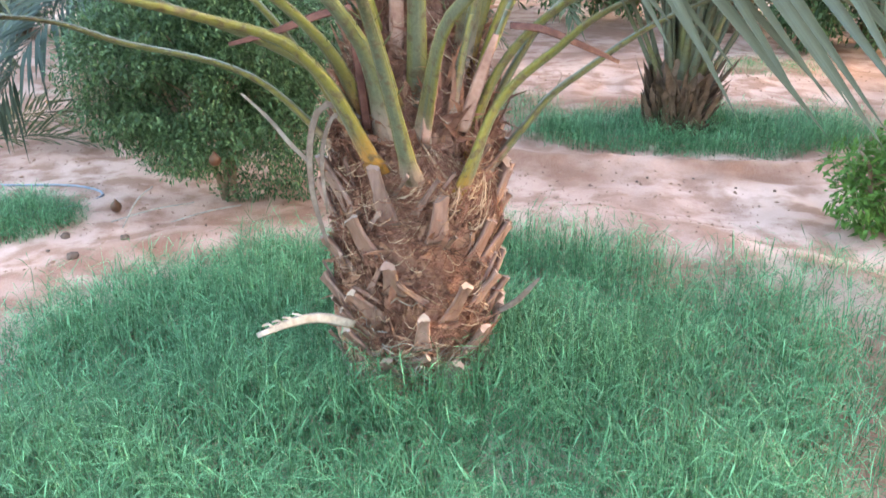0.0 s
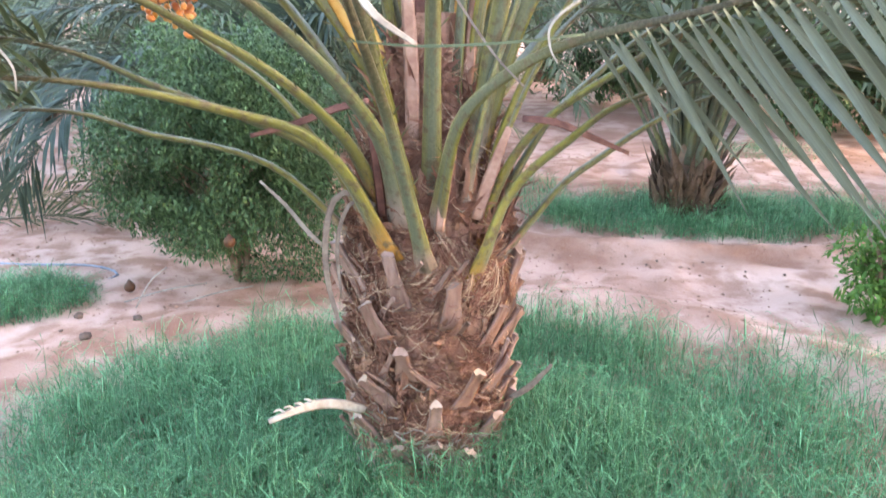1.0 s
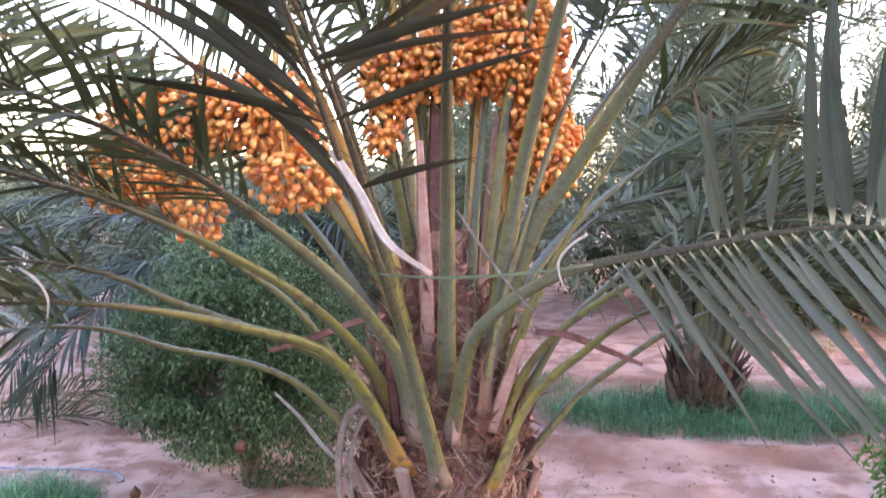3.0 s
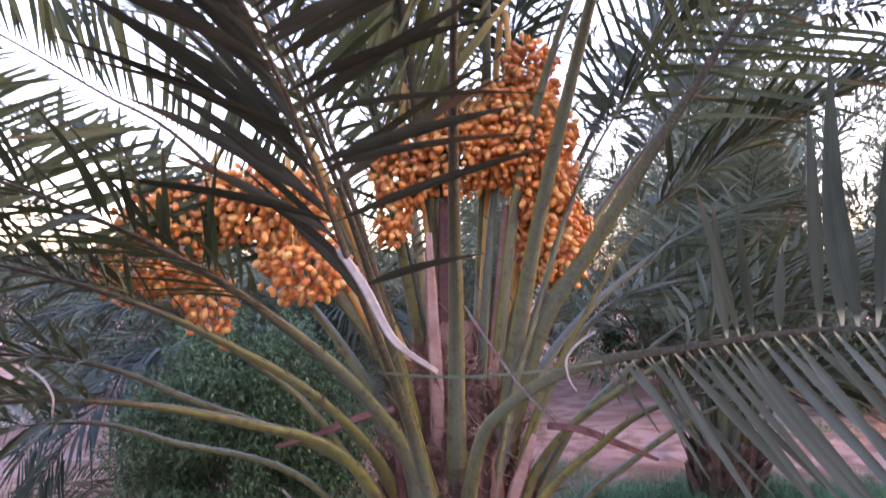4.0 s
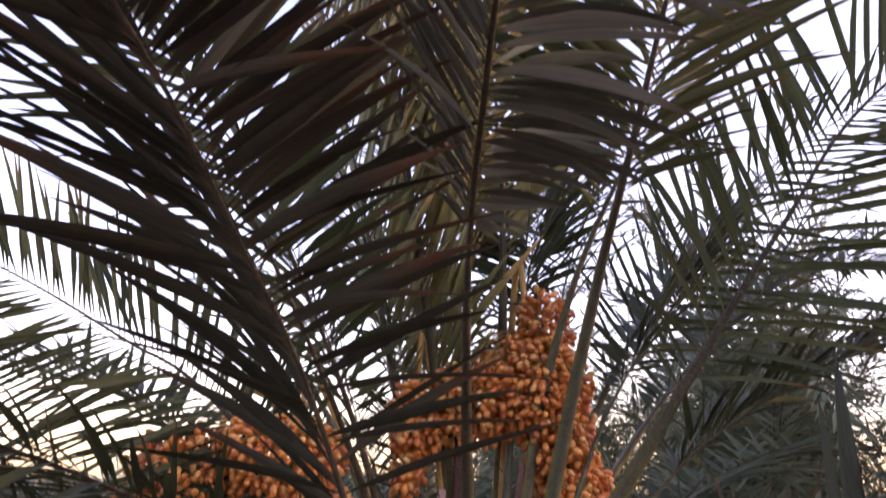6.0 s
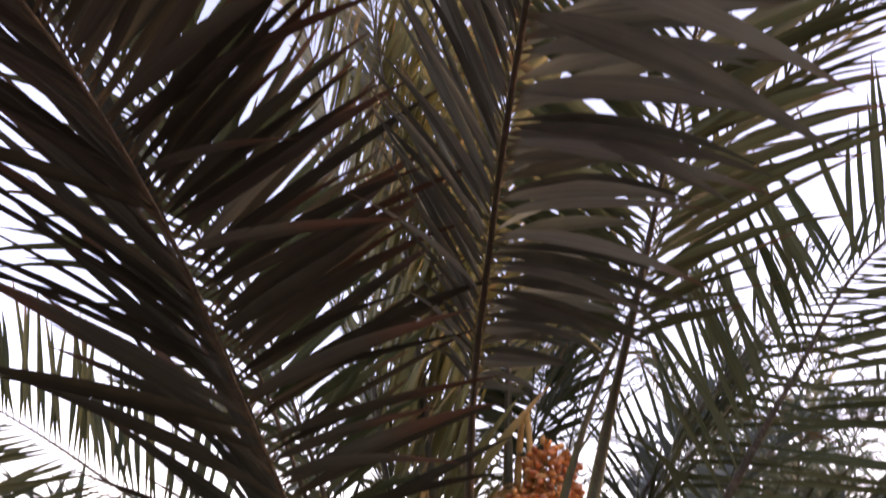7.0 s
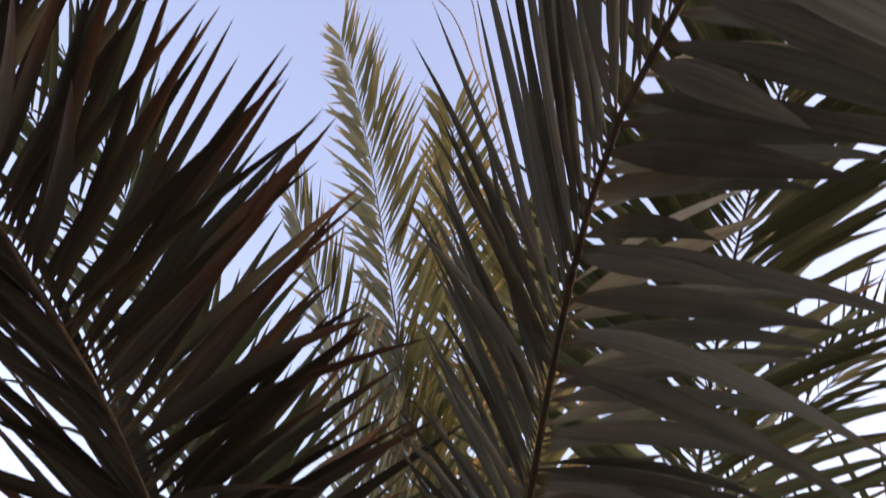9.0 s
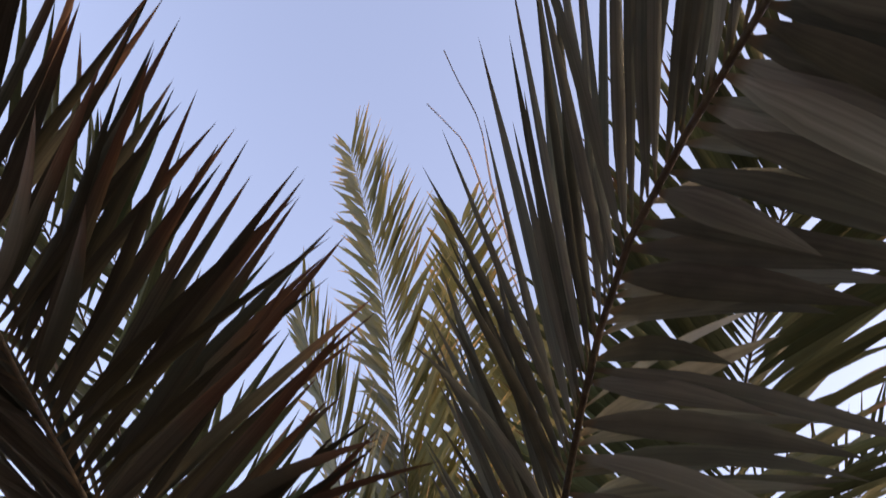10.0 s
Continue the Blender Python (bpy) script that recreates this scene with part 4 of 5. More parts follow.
# ---- dates ----
def date_shape():
    b = Build()
    verts, faces = [], []
    rings, seg = 6, 8
    for i in range(1, rings):
        a = math.pi * i / rings
        for j in range(seg):
            q = 2 * math.pi * j / seg
            verts.append((0.0115 * math.sin(a) ** 0.85 * math.cos(q), 0.0115 * math.sin(a) ** 0.85 * math.sin(q), -0.0180 * math.cos(a)))
    verts += [(0, 0, -0.0185), (0, 0, 0.0185)]
    for i in range(rings - 2):
        for j in range(seg):
            faces.append((i * seg + j, i * seg + (j + 1) % seg, (i + 1) * seg + (j + 1) % seg, (i + 1) * seg + j))
    for j in range(seg):
        faces.append((len(verts) - 2, (j + 1) % seg, j))
        faces.append((len(verts) - 1, (rings - 2) * seg + j, (rings - 2) * seg + (j + 1) % seg))
    b.add(verts, faces)
    return b


DATE = date_shape()
DATE_MESH = DATE.mesh("date", MAT_DATE)


def date_bunch(start, bend, blobs, count, seed, single):
    """A stalk that bends over, strands spreading from it, and dates on the strands."""
    r = random.Random(seed)
    stalk = Build()
    head = Vector((0, 0, 0))
    for c, q in blobs:
        head += Vector(c)
    head = head / len(blobs)
    end = head + Vector((0, 0, max(q[2] for c, q in blobs) * 0.8))
    places, _ = spline([at(start), at(bend), at(end)], 16)
    fr = frames_along(places, Vector((0, -1, 0.3)))
    sweep(stalk, places, fr, lambda i: (0.014 - 0.0004 * i, 0.008), lambda i: 0, ROUND)
    bunch = part("fruiting_stem", stalk, MAT_STALK, palm, "hanging stem with orange ripening dates")
    total = sum(q[0] * q[1] * q[2] for c, q in blobs)
    rest, strands = Build(), Build()
    found = []
    for c, q in blobs:
        n = int(count * q[0] * q[1] * q[2] / total)
        tries = 0
        mine, taken = [], collections.defaultdict(list)
        while len(mine) < n and tries < n * 40:
            tries += 1
            d = Vector((r.gauss(0, 1), r.gauss(0, 1), r.gauss(0, 1))).normalized() * (0.55 + 0.47 * r.random() ** 0.7)
            p = Vector((c[0] + d.x * q[0], c[1] + d.y * q[1], c[2] + d.z * q[2] - 0.03 * r.random()))
            cell = tuple(int(math.floor(e / 0.0145)) for e in p)
            near = itertools.product(*(range(e - 1, e + 2) for e in cell))
            if all((p - m).length > 0.0145 for g in near for m in taken[g]):
                mine.append(p)
                taken[cell].append(p)
                found.append((p, d))
    found.sort(key=lambda e: e[0].y)
    for i, (p, d) in enumerate(found):
        way = (d * 0.9 + Vector((0, 0, -0.35)) + Vector((r.gauss(0, 0.55), r.gauss(0, 0.45), r.gauss(0, 0.5)))).normalized()
        m = Matrix.LocRotScale(at(p), way.to_track_quat("Z", "Y"), Vector((1, 1, 1)) * r.uniform(0.60, 0.82))
        if i < single:
            ob = new("date", DATE_MESH)
            ob.parent = bunch
            ob.matrix_basis = m
        else:
            rest.add([m @ Vector(v) for v in DATE.v], DATE.f)
        if i % 6 == 0:
            a = at(p) - way * 0.02
            mid = a.lerp(at(end), 0.5) + Vector((0, 0, 0.05))
            pl, _ = spline([at(end), mid, a], 6)
            sweep(strands, pl, frames_along(pl, Vector((0, 1, 0.2))), lambda k: (0.0016, 0.0016), lambda k: 0, HEXA[::2])
    part("fruit_mass", rest, MAT_DATE, bunch, kind="stuff")
    part("strand_tangle", strands, MAT_STALK, bunch, kind="stuff")


date_bunch((0.0, 2.05, 1.1), (0.06, 2.12, 2.12), [((0.13, 2.00, 1.94), (0.075, 0.09, 0.10)), ((0.10, 1.98, 1.79), (0.145, 0.12, 0.13)), ((-0.04, 1.98, 1.75), (0.12, 0.10, 0.11)), ((0.16, 2.00, 1.68), (0.10, 0.10, 0.12))], 1650, 61, 240)
date_bunch((0.05, 2.10, 1.1), (0.16, 2.15, 1.75), [((0.20, 2.06, 1.52), (0.105, 0.10, 0.125))], 520, 62, 90)
date_bunch((-0.08, 2.05, 1.1), (-0.18, 2.02, 1.9), [((-0.19, 2.00, 1.70), (0.09, 0.09, 0.10)), ((-0.22, 2.00, 1.58), (0.05, 0.06, 0.07))], 400, 63, 70)
date_bunch((-0.14, 2.02, 1.1), (-0.45, 1.95, 1.78), [((-0.52, 1.90, 1.60), (0.17, 0.12, 0.10)), ((-0.42, 1.88, 1.45), (0.12, 0.10, 0.085))], 720, 64, 120)
date_bunch((-0.16, 2.02, 1.1), (-0.60, 1.98, 1.75), [((-0.76, 1.92, 1.56), (0.15, 0.12, 0.11)), ((-0.84, 1.92, 1.45), (0.14, 0.11, 0.09)), ((-0.67, 1.90, 1.37), (0.075, 0.07, 0.08)), ((-0.64, 1.90, 1.28), (0.025, 0.03, 0.05))], 860, 65, 120)


# ---- dry pieces that hang on the palm ----
def dry_piece(name, points, width, mat, label, fold=0.6, thick=0.0012):
    """A dry strip of sheath or leaflet, thin but solid, bent along the points."""
    places, _ = spline([at(p) for p in points], 14)
    fr = frames_along(places, Vector((0.1, -1, 0.35)))
    b = Build()
    sweep(b, places, fr, lambda i: (width * 0.5 * (0.45 + 0.55 * math.sin(math.pi * min(1, 0.25 + 0.75 * i / 14))) + 0.0005, thick), lambda i: i / 14,
          [(1, fold * 2), (0.5, 1.0), (0, 0.4), (-0.5, 1.0), (-1, fold * 2), (-0.5, -0.4), (0, -1.0), (0.5, -0.4)])
    return part(name, b, mat, palm, label)


dry_piece("dry_leaflet", [(-0.24, 1.30, 1.47), (-0.19, 1.28, 1.40), (-0.14, 1.25, 1.32), (-0.07, 1.25, 1.27)], 0.015, MAT_DRY, "bleached hanging leaflet")
dry_piece("dry_sheath", [(0.16, 1.82, 1.07), (0.24, 1.83, 1.06), (0.34, 1.85, 1.02), (0.43, 1.88, 0.98)], 0.017, MAT_REDDRY, "red-brown dry sheath", 0.9)
dry_piece("dry_sheath", [(-0.20, 1.85, 1.10), (-0.28, 1.85, 1.08), (-0.37, 1.80, 1.05), (-0.46, 1.75, 1.03)], 0.018, MAT_REDDRY, "red-brown dry sheath")
dry_piece("dry_leaflet", [(-0.33, 1.99, 0.68), (-0.38, 1.97, 0.74), (-0.43, 1.96, 0.81), (-0.49, 1.94, 0.88)], 0.011, MAT_DRY, "bleached stiff leaflet")
dry_piece("dry_sheath", [(-0.20, 1.84, 0.86), (-0.27, 1.83, 0.88), (-0.305, 1.83, 0.80), (-0.31, 1.84, 0.66), (-0.28, 1.86, 0.50)], 0.016, MAT_GREYDRY, "grey bent dry sheath strip")
dry_piece("dry_sheath", [(-0.16, 1.84, 0.84), (-0.24, 1.83, 0.86), (-0.28, 1.83, 0.76), (-0.275, 1.84, 0.60)], 0.010, MAT_GREYDRY, "grey bent dry sheath strip")
dry_piece("dry_sheath", [(-0.10, 1.90, 0.95), (-0.10, 1.88, 1.13), (-0.11, 1.86, 1.32), (-0.12, 1.85, 1.52)], 0.034, MAT_PINKDRY, "pinkish dry sheath standing in the crown")
dry_piece("dry_sheath", [(-0.03, 1.79, 0.80), (-0.01, 1.79, 0.95), (0.015, 1.80, 1.08)], 0.024, MAT_PINKDRY, "pinkish dry sheath standing in the crown")
dry_piece("dry_sheath", [(0.06, 1.83, 0.82), (0.09, 1.82, 0.93), (0.13, 1.82, 1.05)], 0.03, MAT_PINKDRY, "pinkish dry sheath standing in the crown")
dry_piece("dry_sheath", [(-0.17, 1.84, 0.82), (-0.18, 1.82, 0.94), (-0.20, 1.82, 1.06)], 0.022, MAT_REDDRY, "red-brown dry sheath")
dry_piece("dry_sheath", [(0.03, 1.95, 1.10), (0.05, 1.97, 1.35), (0.07, 2.0, 1.60)], 0.03, MAT_PINKDRY, "pinkish dry sheath standing in the crown")
dry_piece("dry_sheath", [(-0.08, 1.99, 1.20), (-0.085, 2.0, 1.45), (-0.09, 2.02, 1.70)], 0.04, MAT_REDDRY, "red-brown dry sheath")
dry_piece("dry_leaflet", [(-0.03, 1.40, 1.37), (0.05, 1.30, 1.26), (0.10, 1.22, 1.21)], 0.0035, MAT_GREYDRY, "thin dry leaflet")
dry_piece("dry_leaflet", [(0.175, 1.21, 1.34), (0.150, 1.20, 1.325), (0.130, 1.20, 1.30), (0.133, 1.20, 1.27), (0.145, 1.20, 1.25)], 0.003, MAT_DRY, "thin curled dry leaflet")
dry_piece("dry_leaflet", [(0.19, 1.24, 1.29), (0.08, 1.19, 1.280), (-0.05, 1.18, 1.272), (-0.17, 1.20, 1.276)], 0.0035, MAT_LEAFLET_FAR, "thin grey-green leaflet lying across the stems")
dry_piece("dry_leaflet", [(-0.78, 1.31, 1.265), (-0.745, 1.30, 1.245), (-0.727, 1.30, 1.215), (-0.728, 1.30, 1.18)], 0.004, MAT_DRY, "thin curled dry leaflet")
# dry leaflet tips that curl out of the broad frond
dry_piece("dry_leaflet", [(-0.061, 0.111, 2.12), (-0.052, 0.132, 2.115), (-0.038, 0.163, 2.11), (-0.030, 0.205, 2.09), (-0.010, 0.26, 2.05)], 0.0016, MAT_GREYDRY, "thin curled dry leaflet tip", 0.6, 0.0003)
dry_piece("dry_leaflet", [(-0.076, 0.150, 2.12), (-0.063, 0.163, 2.115), (-0.050, 0.178, 2.11), (-0.036, 0.21, 2.09), (-0.012, 0.27, 2.05)], 0.0016, MAT_GREYDRY, "thin curled dry leaflet tip", 0.6, 0.0003)
# cut petiole with a torn toothed edge, low on the trunk
dry_piece("cut_petiole", [(-0.22, 1.86, 0.27), (-0.30, 1.80, 0.322), (-0.37, 1.75, 0.335), (-0.445, 1.70, 0.325)], 0.028, MAT_DRY, "bleached cut petiole with torn teeth", 0.2, 0.005)
dry_piece("cut_petiole", [(0.18, 1.96, 0.26), (0.23, 1.95, 0.30), (0.285, 1.93, 0.38)], 0.018, MAT_GREYDRY, "greyed cut petiole", 0.2, 0.006)
for k in range(4):
    dry_piece("torn_tooth", [(-0.34 - 0.022 * k, 1.772 - 0.016 * k, 0.340 - 0.003 * k), (-0.35 - 0.023 * k, 1.765 - 0.016 * k, 0.349), (-0.366 - 0.023 * k, 1.76 - 0.016 * k, 0.357 - 0.004 * k)], 0.006, MAT_DRY, "")


# ---- shrubs ----
def shrub(label, place, limbs, clumps, leaves, leaf_len, mat, seed, fruit=(), gap=-0.10):
    """Several stems from one foot, side limbs, and many small leaves in uneven clumps."""
    r = random.Random(seed)
    ob = thing("shrub", place, label, "shrub")
    wood = Build()
    for k, (dx, dy, h) in enumerate(limbs):
        pts = [Vector((0.03 * math.cos(k), 0.03 * math.sin(k), -0.03)), Vector((dx * 0.3 + r.uniform(-0.04, 0.04), dy * 0.3, h * 0.4)), Vector((dx * 0.75, dy * 0.75 + r.uniform(-0.05, 0.05), h * 0.8)), Vector((dx, dy, h))]
        pl, _ = spline(pts, 10)
        sweep(wood, pl, frames_along(pl, Vector((0.2, 1, 0.1))), lambda i: (0.016 * (1 - 0.08 * i) + 0.002,) * 2, lambda i: 0, HEXA)
        for j in range(5):
            a = pl[3 + j]
            b2 = a + Vector((r.uniform(-0.25, 0.25), r.uniform(-0.25, 0.25), r.uniform(0.02, 0.25)))
            q, _ = spline([a, a.lerp(b2, 0.5) + Vector((0, 0, 0.03)), b2], 5)
            sweep(wood, q, frames_along(q, Vector((0.2, 1, 0.1))), lambda i: (0.005 * (1 - 0.15 * i) + 0.001,) * 2, lambda i: 0, HEXA[::2])
    part("trunk", wood, MAT_WOOD, ob, "thin grey-brown stems")
    crown = Build()
    weights = [q[0] * q[1] * q[2] for c, q in clumps]
    for k in range(leaves):
        c, q = r.choices(clumps, weights)[0]
        d = Vector((r.gauss(0, 1), r.gauss(0, 1), r.gauss(0, 1))).normalized() * r.random() ** 0.4
        p = Vector((c[0] + d.x * q[0], c[1] + d.y * q[1], c[2] + d.z * q[2]))
        if noise.noise(p * 4.5 + Vector((seed, 0, 0))) < gap:
            continue
        p += noise.noise_vector(p * 3) * 0.06
        way = (d * 0.6 + Vector((r.gauss(0, 0.6), r.gauss(0, 0.6), r.gauss(-0.1, 0.6)))).normalized()
        blade(crown, p, way, Vector((r.gauss(0, 0.4), r.gauss(0, 0.4), 1)).normalized(), leaf_len * r.uniform(0.6, 1.2), leaf_len * r.uniform(0.3, 0.42), 0.12, 0.25, 2)
    part("crown", crown, mat, ob, kind="stuff")
    for p in fruit:
        f = Build()
        verts, faces = [], []
        for i in range(7):
            a = math.pi * (i + 0.25) / 7.4
            for j in range(10):
                q = 2 * math.pi * j / 10
                verts.append((p[0] + 0.026 * math.sin(a) * math.cos(q), p[1] + 0.026 * math.sin(a) * math.sin(q), p[2] + 0.026 * math.cos(a) + (0.012 if i == 0 else 0)))
        for i in range(6):
            for j in range(10):
                faces.append((i * 10 + j, (i + 1) * 10 + j, (i + 1) * 10 + (j + 1) % 10, i * 10 + (j + 1) % 10))
        faces += [tuple(range(10)), tuple(range(69, 59, -1))]
        f.add(verts, faces)
        part("fruit", f, MAT_FRUIT, ob, "dull orange pomegranate fruit")
    return ob


dark_shrub = shrub("dark green pomegranate shrub on the sand", (-0.98, 3.55, relief(-0.98, 3.55)),
      [(-0.35, 0.0, 0.7), (0.1, 0.1, 0.9), (0.32, -0.05, 0.6), (-0.15, -0.2, 0.8), (-0.5, 0.15, 0.5), (0.05, -0.1, 0.6)],
      [((-0.30, -0.05, 0.62), (0.42, 0.38, 0.32)), ((0.12, 0.05, 0.75), (0.42, 0.4, 0.38)), ((-0.1, 0.1, 1.0), (0.4, 0.4, 0.25)), ((0.30, -0.1, 0.46), (0.25, 0.25, 0.2)),
       ((-0.42, 0.0, 0.45), (0.18, 0.25, 0.22)), ((0.0, -0.2, 0.36), (0.40, 0.22, 0.15)), ((0.22, 0.0, 0.09), (0.32, 0.15, 0.08)), ((-0.12, -0.1, 0.22), (0.28, 0.12, 0.07)), ((0.30, -0.1, 0.24), (0.2, 0.15, 0.08)), ((-0.55, 0.05, 0.78), (0.14, 0.2, 0.2)), ((0.0, -0.22, 0.60), (0.34, 0.16, 0.36))],
      80000, 0.029, MAT_SHRUB, 31, [(0.06, -0.42, 0.33), (-0.48, -0.2, 0.03)], gap=-0.36)
shrub("bright green leafy shrub on the sand", (1.88, 2.98, relief(1.88, 2.98)),
      [(-0.2, 0.0, 0.35), (0.1, 0.1, 0.5), (-0.05, -0.15, 0.4), (0.2, 0, 0.6)],
      [((-0.16, 0.0, 0.22), (0.2, 0.2, 0.18)), ((0.06, 0.0, 0.42), (0.2, 0.22, 0.22)), ((0.1, 0.1, 0.2), (0.25, 0.25, 0.2)), ((-0.02, -0.05, 0.08), (0.2, 0.2, 0.1)), ((0.12, 0, 0.62), (0.16, 0.18, 0.2)), ((0.2, 0.05, 0.45), (0.2, 0.2, 0.25))],
      6000, 0.05, MAT_SHRUB_BRIGHT, 32)


# ---- background palms ----
def background_palm(place, seed, trunk_h, trunk_r, count, reach, rise, low, label, leaf=0.34, more=(), per_side=40, width=0.024):
    """A whole palm of its own: stubby trunk, leaf bases, arching fronds."""
    r = random.Random(seed)
    ob = thing("date_palm", (place[0], place[1], relief(place[0], place[1])), label, "palm tree", "palms in the background")
    b = Build()
    verts, faces, seg, rings = [], [], 28, 24
    for i in range(rings + 1):
        z = -0.08 + (trunk_h + 0.3) * i / rings
        for j in range(seg):
            a = 2 * math.pi * j / seg
            rr = trunk_r * (1 - 0.25 * max(0, z - trunk_h) / 0.3) * (1 + 0.12 * noise.noise(Vector((math.cos(a) * 3, math.sin(a) * 3, z * 12 + seed))))
            verts.append((math.cos(a) * rr, math.sin(a) * rr, z))
    for i in range(rings):
        for j in range(seg):
            faces.append((i * seg + j, i * seg + (j + 1) % seg, (i + 1) * seg + (j + 1) % seg, (i + 1) * seg + j))
    faces.append(tuple(range(rings * seg, (rings + 1) * seg)))
    b.add(verts, faces)
    part("trunk", b, MAT_SHADED_BARK, ob, "dark brown trunk with shade in its bark colour")
    bases = Build()
    for k in range(170):
        a, z = k * 2.4, trunk_h * 1.1 * k / 170
        out = Vector((math.cos(a), math.sin(a), 0))
        f = out * trunk_r * 0.95 + Vector((0, 0, z))
        blade(bases, f, (Vector((0, 0, 1)) + out * r.uniform(0.3, 1.3)).normalized(), out, r.uniform(0.06, 0.19), r.uniform(0.03, 0.09), r.uniform(-0.7, 0.2), r.uniform(0.3, 0.9), 4, r.uniform(-0.6, 0.6))
    part("stubbled_bark", bases, MAT_SHADED_BARK, ob, kind="stuff")
    for k in range(count):
        az = k * 2.39996 + r.uniform(-0.3, 0.3)
        h = (k + 0.5) / count
        d = Vector((math.cos(az), math.sin(az), 0))
        out = reach * (1.0 - 0.55 * h) * r.uniform(0.85, 1.15)
        top = trunk_h + low + (rise - low) * h ** 0.9 * r.uniform(0.9, 1.1)
        s = trunk_h * 0.8 + 0.3 * h
        sag = (1 - h) * 0.45 * r.uniform(0.5, 1.3)
        palm_frond(ob, [d * trunk_r * 0.6 + Vector((0, 0, s)), d * out * 0.28 + Vector((0, 0, s + (top - s) * 0.6 + 0.15)), d * out * 0.65 + Vector((0, 0, s + (top - s) * 0.95 + 0.15)), d * out + Vector((0, 0, top - sag))],
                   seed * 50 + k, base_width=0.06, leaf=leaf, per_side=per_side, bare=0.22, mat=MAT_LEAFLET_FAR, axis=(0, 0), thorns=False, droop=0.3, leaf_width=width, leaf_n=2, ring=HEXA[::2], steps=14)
    for k, points in enumerate(more):
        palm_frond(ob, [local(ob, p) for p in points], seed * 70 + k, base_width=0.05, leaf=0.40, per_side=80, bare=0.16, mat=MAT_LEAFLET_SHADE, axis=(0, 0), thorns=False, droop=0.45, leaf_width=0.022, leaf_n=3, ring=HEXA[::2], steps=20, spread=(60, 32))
    return ob


low_palm = background_palm((1.43, 4.50), 3, 0.27, 0.14, 46, 1.9, 3.1, 0.85, "low date palm with a stubby brown trunk in grass", per_side=56, width=0.026)
for x, y, turn in ((4.3, 7.6, 70), (3.1, 8.4, 160)):
    copy_thing(low_palm, pose(x, y, relief(x, y), 0, 0, turn))
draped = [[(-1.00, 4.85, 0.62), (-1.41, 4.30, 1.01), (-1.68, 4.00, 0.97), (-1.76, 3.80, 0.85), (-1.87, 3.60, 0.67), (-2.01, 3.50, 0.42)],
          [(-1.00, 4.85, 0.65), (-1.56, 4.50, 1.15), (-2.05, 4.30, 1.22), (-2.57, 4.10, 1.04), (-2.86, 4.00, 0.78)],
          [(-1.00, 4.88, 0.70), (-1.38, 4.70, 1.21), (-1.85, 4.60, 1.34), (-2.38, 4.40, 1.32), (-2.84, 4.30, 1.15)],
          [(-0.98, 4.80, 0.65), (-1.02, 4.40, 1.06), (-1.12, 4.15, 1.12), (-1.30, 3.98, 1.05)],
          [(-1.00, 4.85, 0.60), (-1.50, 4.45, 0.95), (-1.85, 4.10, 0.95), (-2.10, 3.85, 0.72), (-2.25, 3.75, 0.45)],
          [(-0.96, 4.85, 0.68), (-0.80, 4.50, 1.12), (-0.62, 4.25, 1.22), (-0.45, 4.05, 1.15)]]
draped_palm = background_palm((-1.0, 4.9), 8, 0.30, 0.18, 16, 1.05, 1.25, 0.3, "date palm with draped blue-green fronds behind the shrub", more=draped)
left_palm = background_palm((-1.85, 6.1), 4, 0.35, 0.2, 36, 2.2, 1.25, 0.0, "date palm with drooping blue-green fronds", per_side=56, width=0.030)
mid_palm = background_palm((0.25, 7.6), 5, 0.5, 0.2, 38, 2.3, 2.8, 0.1, "date palm with spreading blue-green fronds", per_side=56, width=0.030)
# unseen palms beside and behind the camera, added to block low sun and glow
blocker_palms = [(4.6, 0.6, 30), (5.4, -2.2, 120), (2.6, -4.4, 200), (-0.6, -5.2, 280), (-3.8, -4.0, 60), (-5.0, -0.6, 150), (-5.2, 1.9, 240), (7.2, -0.4, 330), (6.6, 2.4, 80), (4.2, -5.6, 10), (8.6, -3.2, 100), (7.0, -6.0, 190), (5.1, 3.5, 50), (6.0, 4.7, 170), (7.6, 3.6, 260)]
place_list = blocker_palms + [(-0.9, 9.5, 200), (5.2, 9.0, 100), (-4.4, 8.2, 300), (2.4, 10.4, 150), (-2.6, 12.0, 20), (5.0, 13.5, 250), (0.4, 13.5, 70), (8.5, 12.5, 10), (-7.5, 11.5, 190),
              (4.8, 5.4, 230), (-1.2, 7.0, 120), (2.9, 8.9, 20), (7.0, 8.0, 160), (1.4, 11.8, 77), (-4.6, 13, 140), (3.6, 15, 9), (-1, 16, 99), (10.5, 10, 60)]
for k, (x, y, turn) in enumerate(place_list):
    src = left_palm if x < -0.8 and y > 2 else mid_palm
    copy_thing(src, pose(x, y, relief(x, y), 0, 0, turn))


hedge_shrub = shrub("dark green shrub in the far hedge", (2.4, 9.0, relief(2.4, 9.0)), [(-0.3, 0.0, 0.7), (0.2, 0.1, 0.9), (0.35, -0.05, 0.6)],
                    [((-0.25, 0, 0.6), (0.45, 0.4, 0.4)), ((0.2, 0, 0.75), (0.45, 0.4, 0.42)), ((0, 0, 0.3), (0.55, 0.4, 0.28))], 4500, 0.09, MAT_SHRUB, 33)
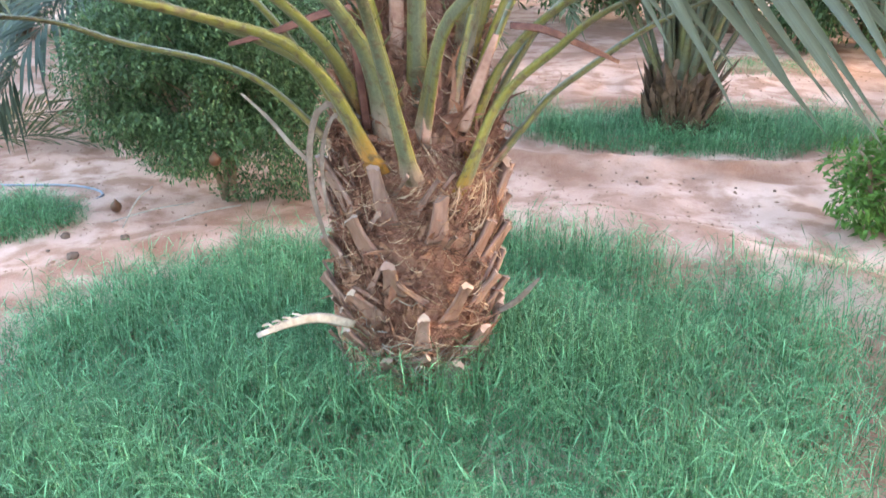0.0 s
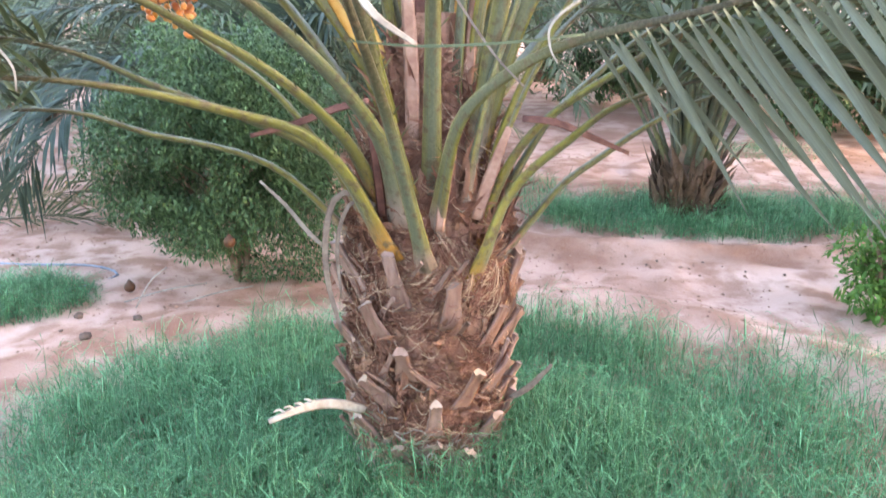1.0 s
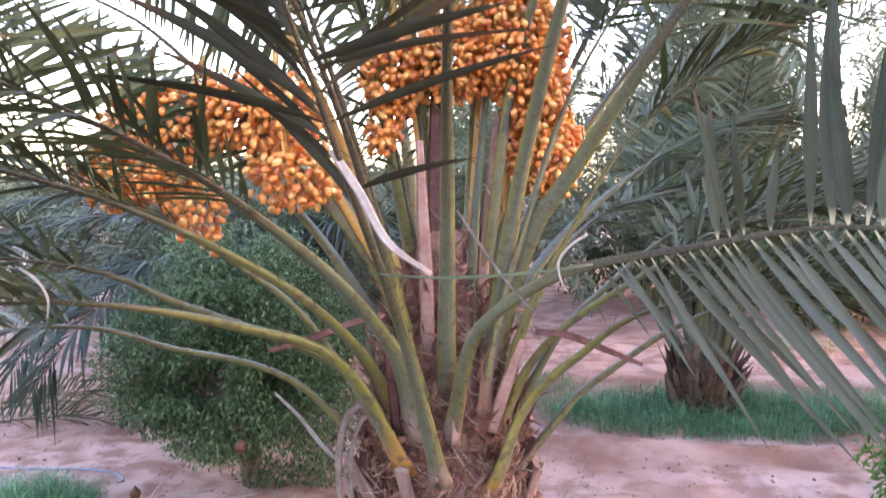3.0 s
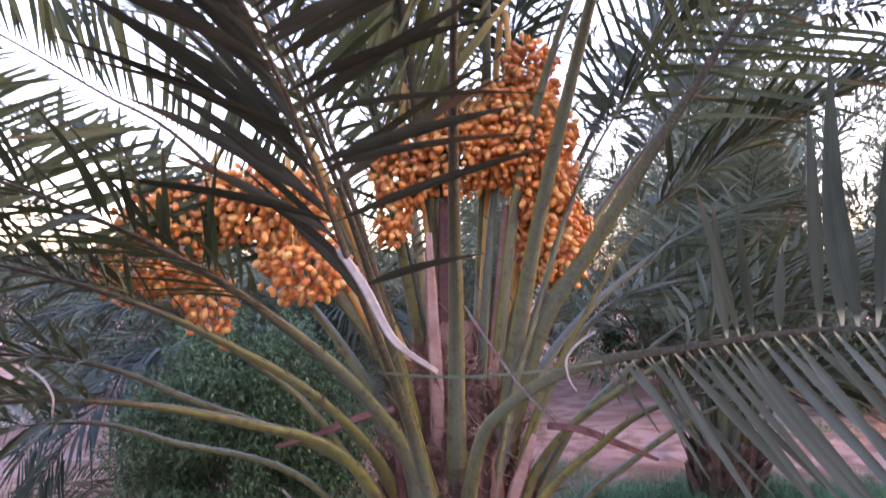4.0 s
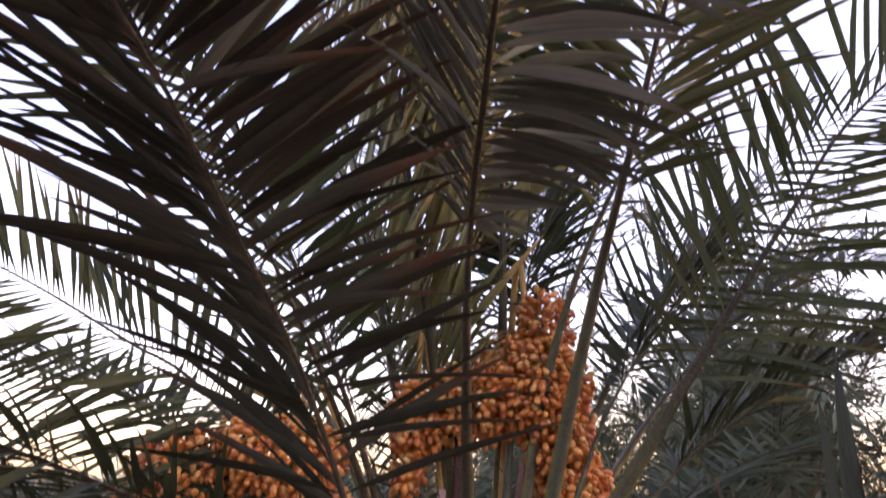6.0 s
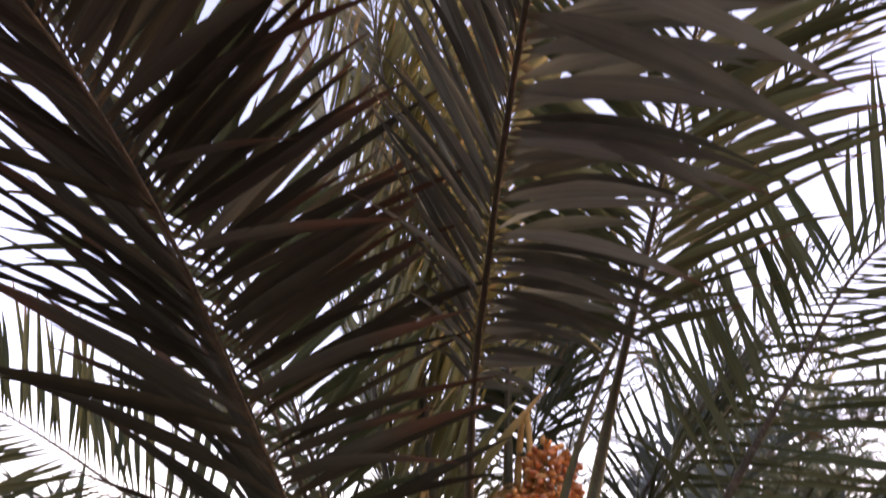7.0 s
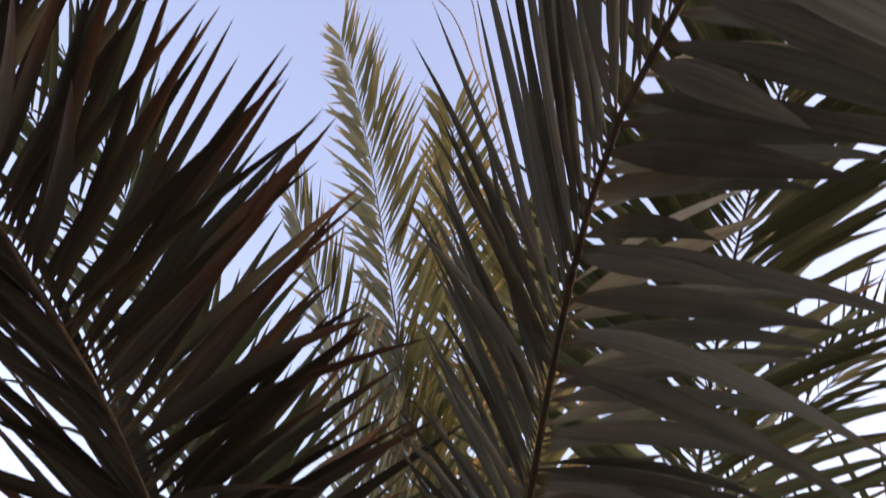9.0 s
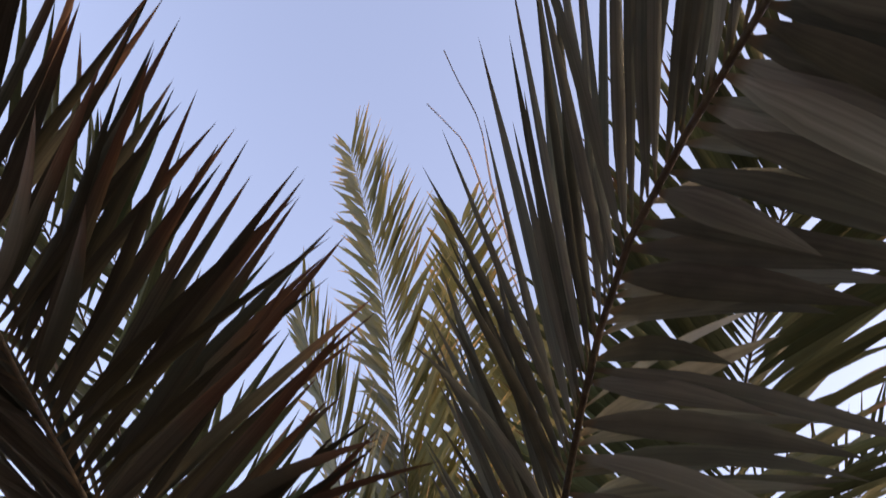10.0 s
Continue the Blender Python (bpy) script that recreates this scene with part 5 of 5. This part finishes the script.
# a dark hedge of the same shrubs, far off
for k, (x, y, turn) in enumerate([(3.45, 7.3, 60), (4.2, 7.2, 150), (3.2, 8.6, 40), (4.1, 9.0, 130), (5.0, 8.7, 220), (5.9, 9.2, 310), (6.9, 9.0, 80), (1.6, 9.3, 170), (-3.4, 8.6, 260), (-4.6, 8.8, 20), (-2.2, 9.0, 100), (8.0, 9.3, 15)]):
    copy_thing(hedge_shrub, pose(x, y, relief(x, y), 0, 0, turn))


# ---- ground clutter ----
def hose(points, radius):
    b = Build()
    pl, _ = spline([Vector((x, y, relief(x, y) + radius * 0.7 + dz)) for x, y, dz in points], 40)
    sweep(b, pl, frames_along(pl, Vector((0, 0, 1))), lambda i: (radius, radius), lambda i: 0, ROUND)
    ob = part("hose", b, MAT_HOSE)
    tagged(ob, "blue-grey irrigation hose lying on the sand", "hose")


hose([(-3.2, 3.75, 0), (-2.6, 3.80, 0.01), (-2.17, 3.76, 0), (-1.80, 3.70, 0.0), (-1.62, 3.60, 0.0), (-1.72, 3.42, 0), (-1.95, 3.30, 0)], 0.006)


def clod(x, y, size, seed):
    b = Build()
    bm = bmesh.new()
    bmesh.ops.create_icosphere(bm, subdivisions=2, radius=size)
    for v in bm.verts:
        v.co *= 1 + 0.35 * noise.noise(v.co * (1.2 / size) + Vector((seed, 0, 0)))
        v.co.z *= 0.75
    b.add([v.co.copy() for v in bm.verts], [tuple(v.index for v in f.verts) for f in bm.faces])
    bm.free()
    ob = part("clod", b, MAT_CLOD, smooth=False)
    ob.location = (x, y, relief(x, y) + size * 0.45)
    tagged(ob, "dark dried clod on the pink sand", "clod", "clods on the sand")


clod(-1.43, 2.81, 0.024, 1)
clod(-1.58, 3.08, 0.020, 2)
clod(-1.30, 3.02, 0.020, 3)
for k in range(26):
    x, y = (rng.uniform(-2.1, -1.0), rng.uniform(2.75, 3.2)) if k % 2 else (rng.uniform(0.6, 2.6), rng.uniform(3.3, 4.1))
    clod(x, y, rng.uniform(0.004, 0.008), 10 + k)


def fallen_frond(points, seed, mat, label, leaf=0.25, per_side=30):
    ob = thing("fallen_frond", points[0], label, "palm frond", "fallen fronds")
    palm_frond(ob, [Vector(p) - Vector(points[0]) for p in points], seed, base_width=0.03, leaf=leaf, per_side=per_side, bare=0.15, mat=mat, axis=(0, 50), thorns=False, droop=0.15, leaf_width=0.014)


MAT_DRYLEAF = leaf_material("fallen_leaflet_blade", (0.20, 0.17, 0.11), (0.34, 0.30, 0.20), (0.4, 0.33, 0.22), 0.8)
for k, (x, y, dx, dy) in enumerate([(-3.0, 4.6, 0.9, 0.15), (-2.7, 5.4, 0.8, -0.2), (-1.7, 4.5, 0.7, 0.2), (-2.85, 4.36, 0.95, 0.04), (-2.95, 4.85, 0.95, 0.12), (-2.5, 5.1, 0.8, 0.1)]):
    spine = [(x + dx * s, y + dy * s, relief(x + dx * s, y + dy * s) + 0.03 + 0.05 * s * (1 - s) * 4) for s in (0, 0.33, 0.66, 1)]
    if k < 3:
        fallen_frond(spine, 700 + k, MAT_DRYLEAF, "dry fallen palm frond on the sand")
    else:
        fallen_frond(spine, 700 + k, MAT_LEAFLET_FAR, "blue-green cut palm frond lying on the sand", 0.30, 48)
# dry stalks by the shrub
for k, (x, y, dx, dz) in enumerate([(-1.45, 3.25, 0.35, 0.06), (-1.38, 3.2, 0.12, 0.16), (-1.2, 3.3, 0.3, 0.05)]):
    b = Build()
    pl, _ = spline([Vector((x, y, relief(x, y))), Vector((x + dx * 0.5, y + 0.05, relief(x, y) + dz * 0.7)), Vector((x + dx, y + 0.1, relief(x, y) + dz))], 8)
    sweep(b, pl, frames_along(pl, Vector((0, 0.3, 1))), lambda i: (0.004, 0.004), lambda i: 0, HEXA)
    ob = part("dry_stalk", b, MAT_DRY)
    tagged(ob, "thin pale dry stalk on the sand", "stalk", "dry stalks")


def make_litter():
    """Crumbs of soil, dry leaf bits and twigs strewn on the sand."""
    r = random.Random(77)
    b = Build()
    for k in range(5200):
        x, y = r.uniform(-3.0, 3.6), r.uniform(2.6, 6.5)
        if math.hypot((x + 0.1) / 1.57, (y - 1.75) / 1.34) < 0.95 or noise.noise(Vector((x * 1.3, y * 1.3, 30))) < -0.05:
            continue
        q = r.uniform(0.002, 0.006) * (1.6 if r.random() < 0.08 else 1)
        z = relief(x, y) + q * 0.3
        a = r.uniform(0, 6.3)
        u, v = Vector((math.cos(a), math.sin(a), r.uniform(-0.2, 0.2))) * q * r.uniform(0.8, 2.4), Vector((-math.sin(a), math.cos(a), r.uniform(-0.2, 0.2))) * q
        c = Vector((x, y, z))
        b.add([c - u, c - v * 0.8, c + u * 0.9, c + v, c + Vector((0, 0, q * 0.9)), c - Vector((0, 0, q))],
              [(0, 1, 4), (1, 2, 4), (2, 3, 4), (3, 0, 4), (1, 0, 5), (2, 1, 5), (3, 2, 5), (0, 3, 5)])
    ob = part("litter", b, MAT_LITTER, smooth=False)
    tagged(ob, "brown soil crumbs and leaf bits on sand", "litter", kind="stuff")


MAT_LITTER = ramp_material("soil_and_leaf_litter", [(0.3, (0.13, 0.07, 0.05)), (0.5, (0.25, 0.14, 0.105)), (0.7, (0.38, 0.25, 0.20))], 30, 0.95, None, 0.3, 90, 0.004, 0.7)
make_litter()
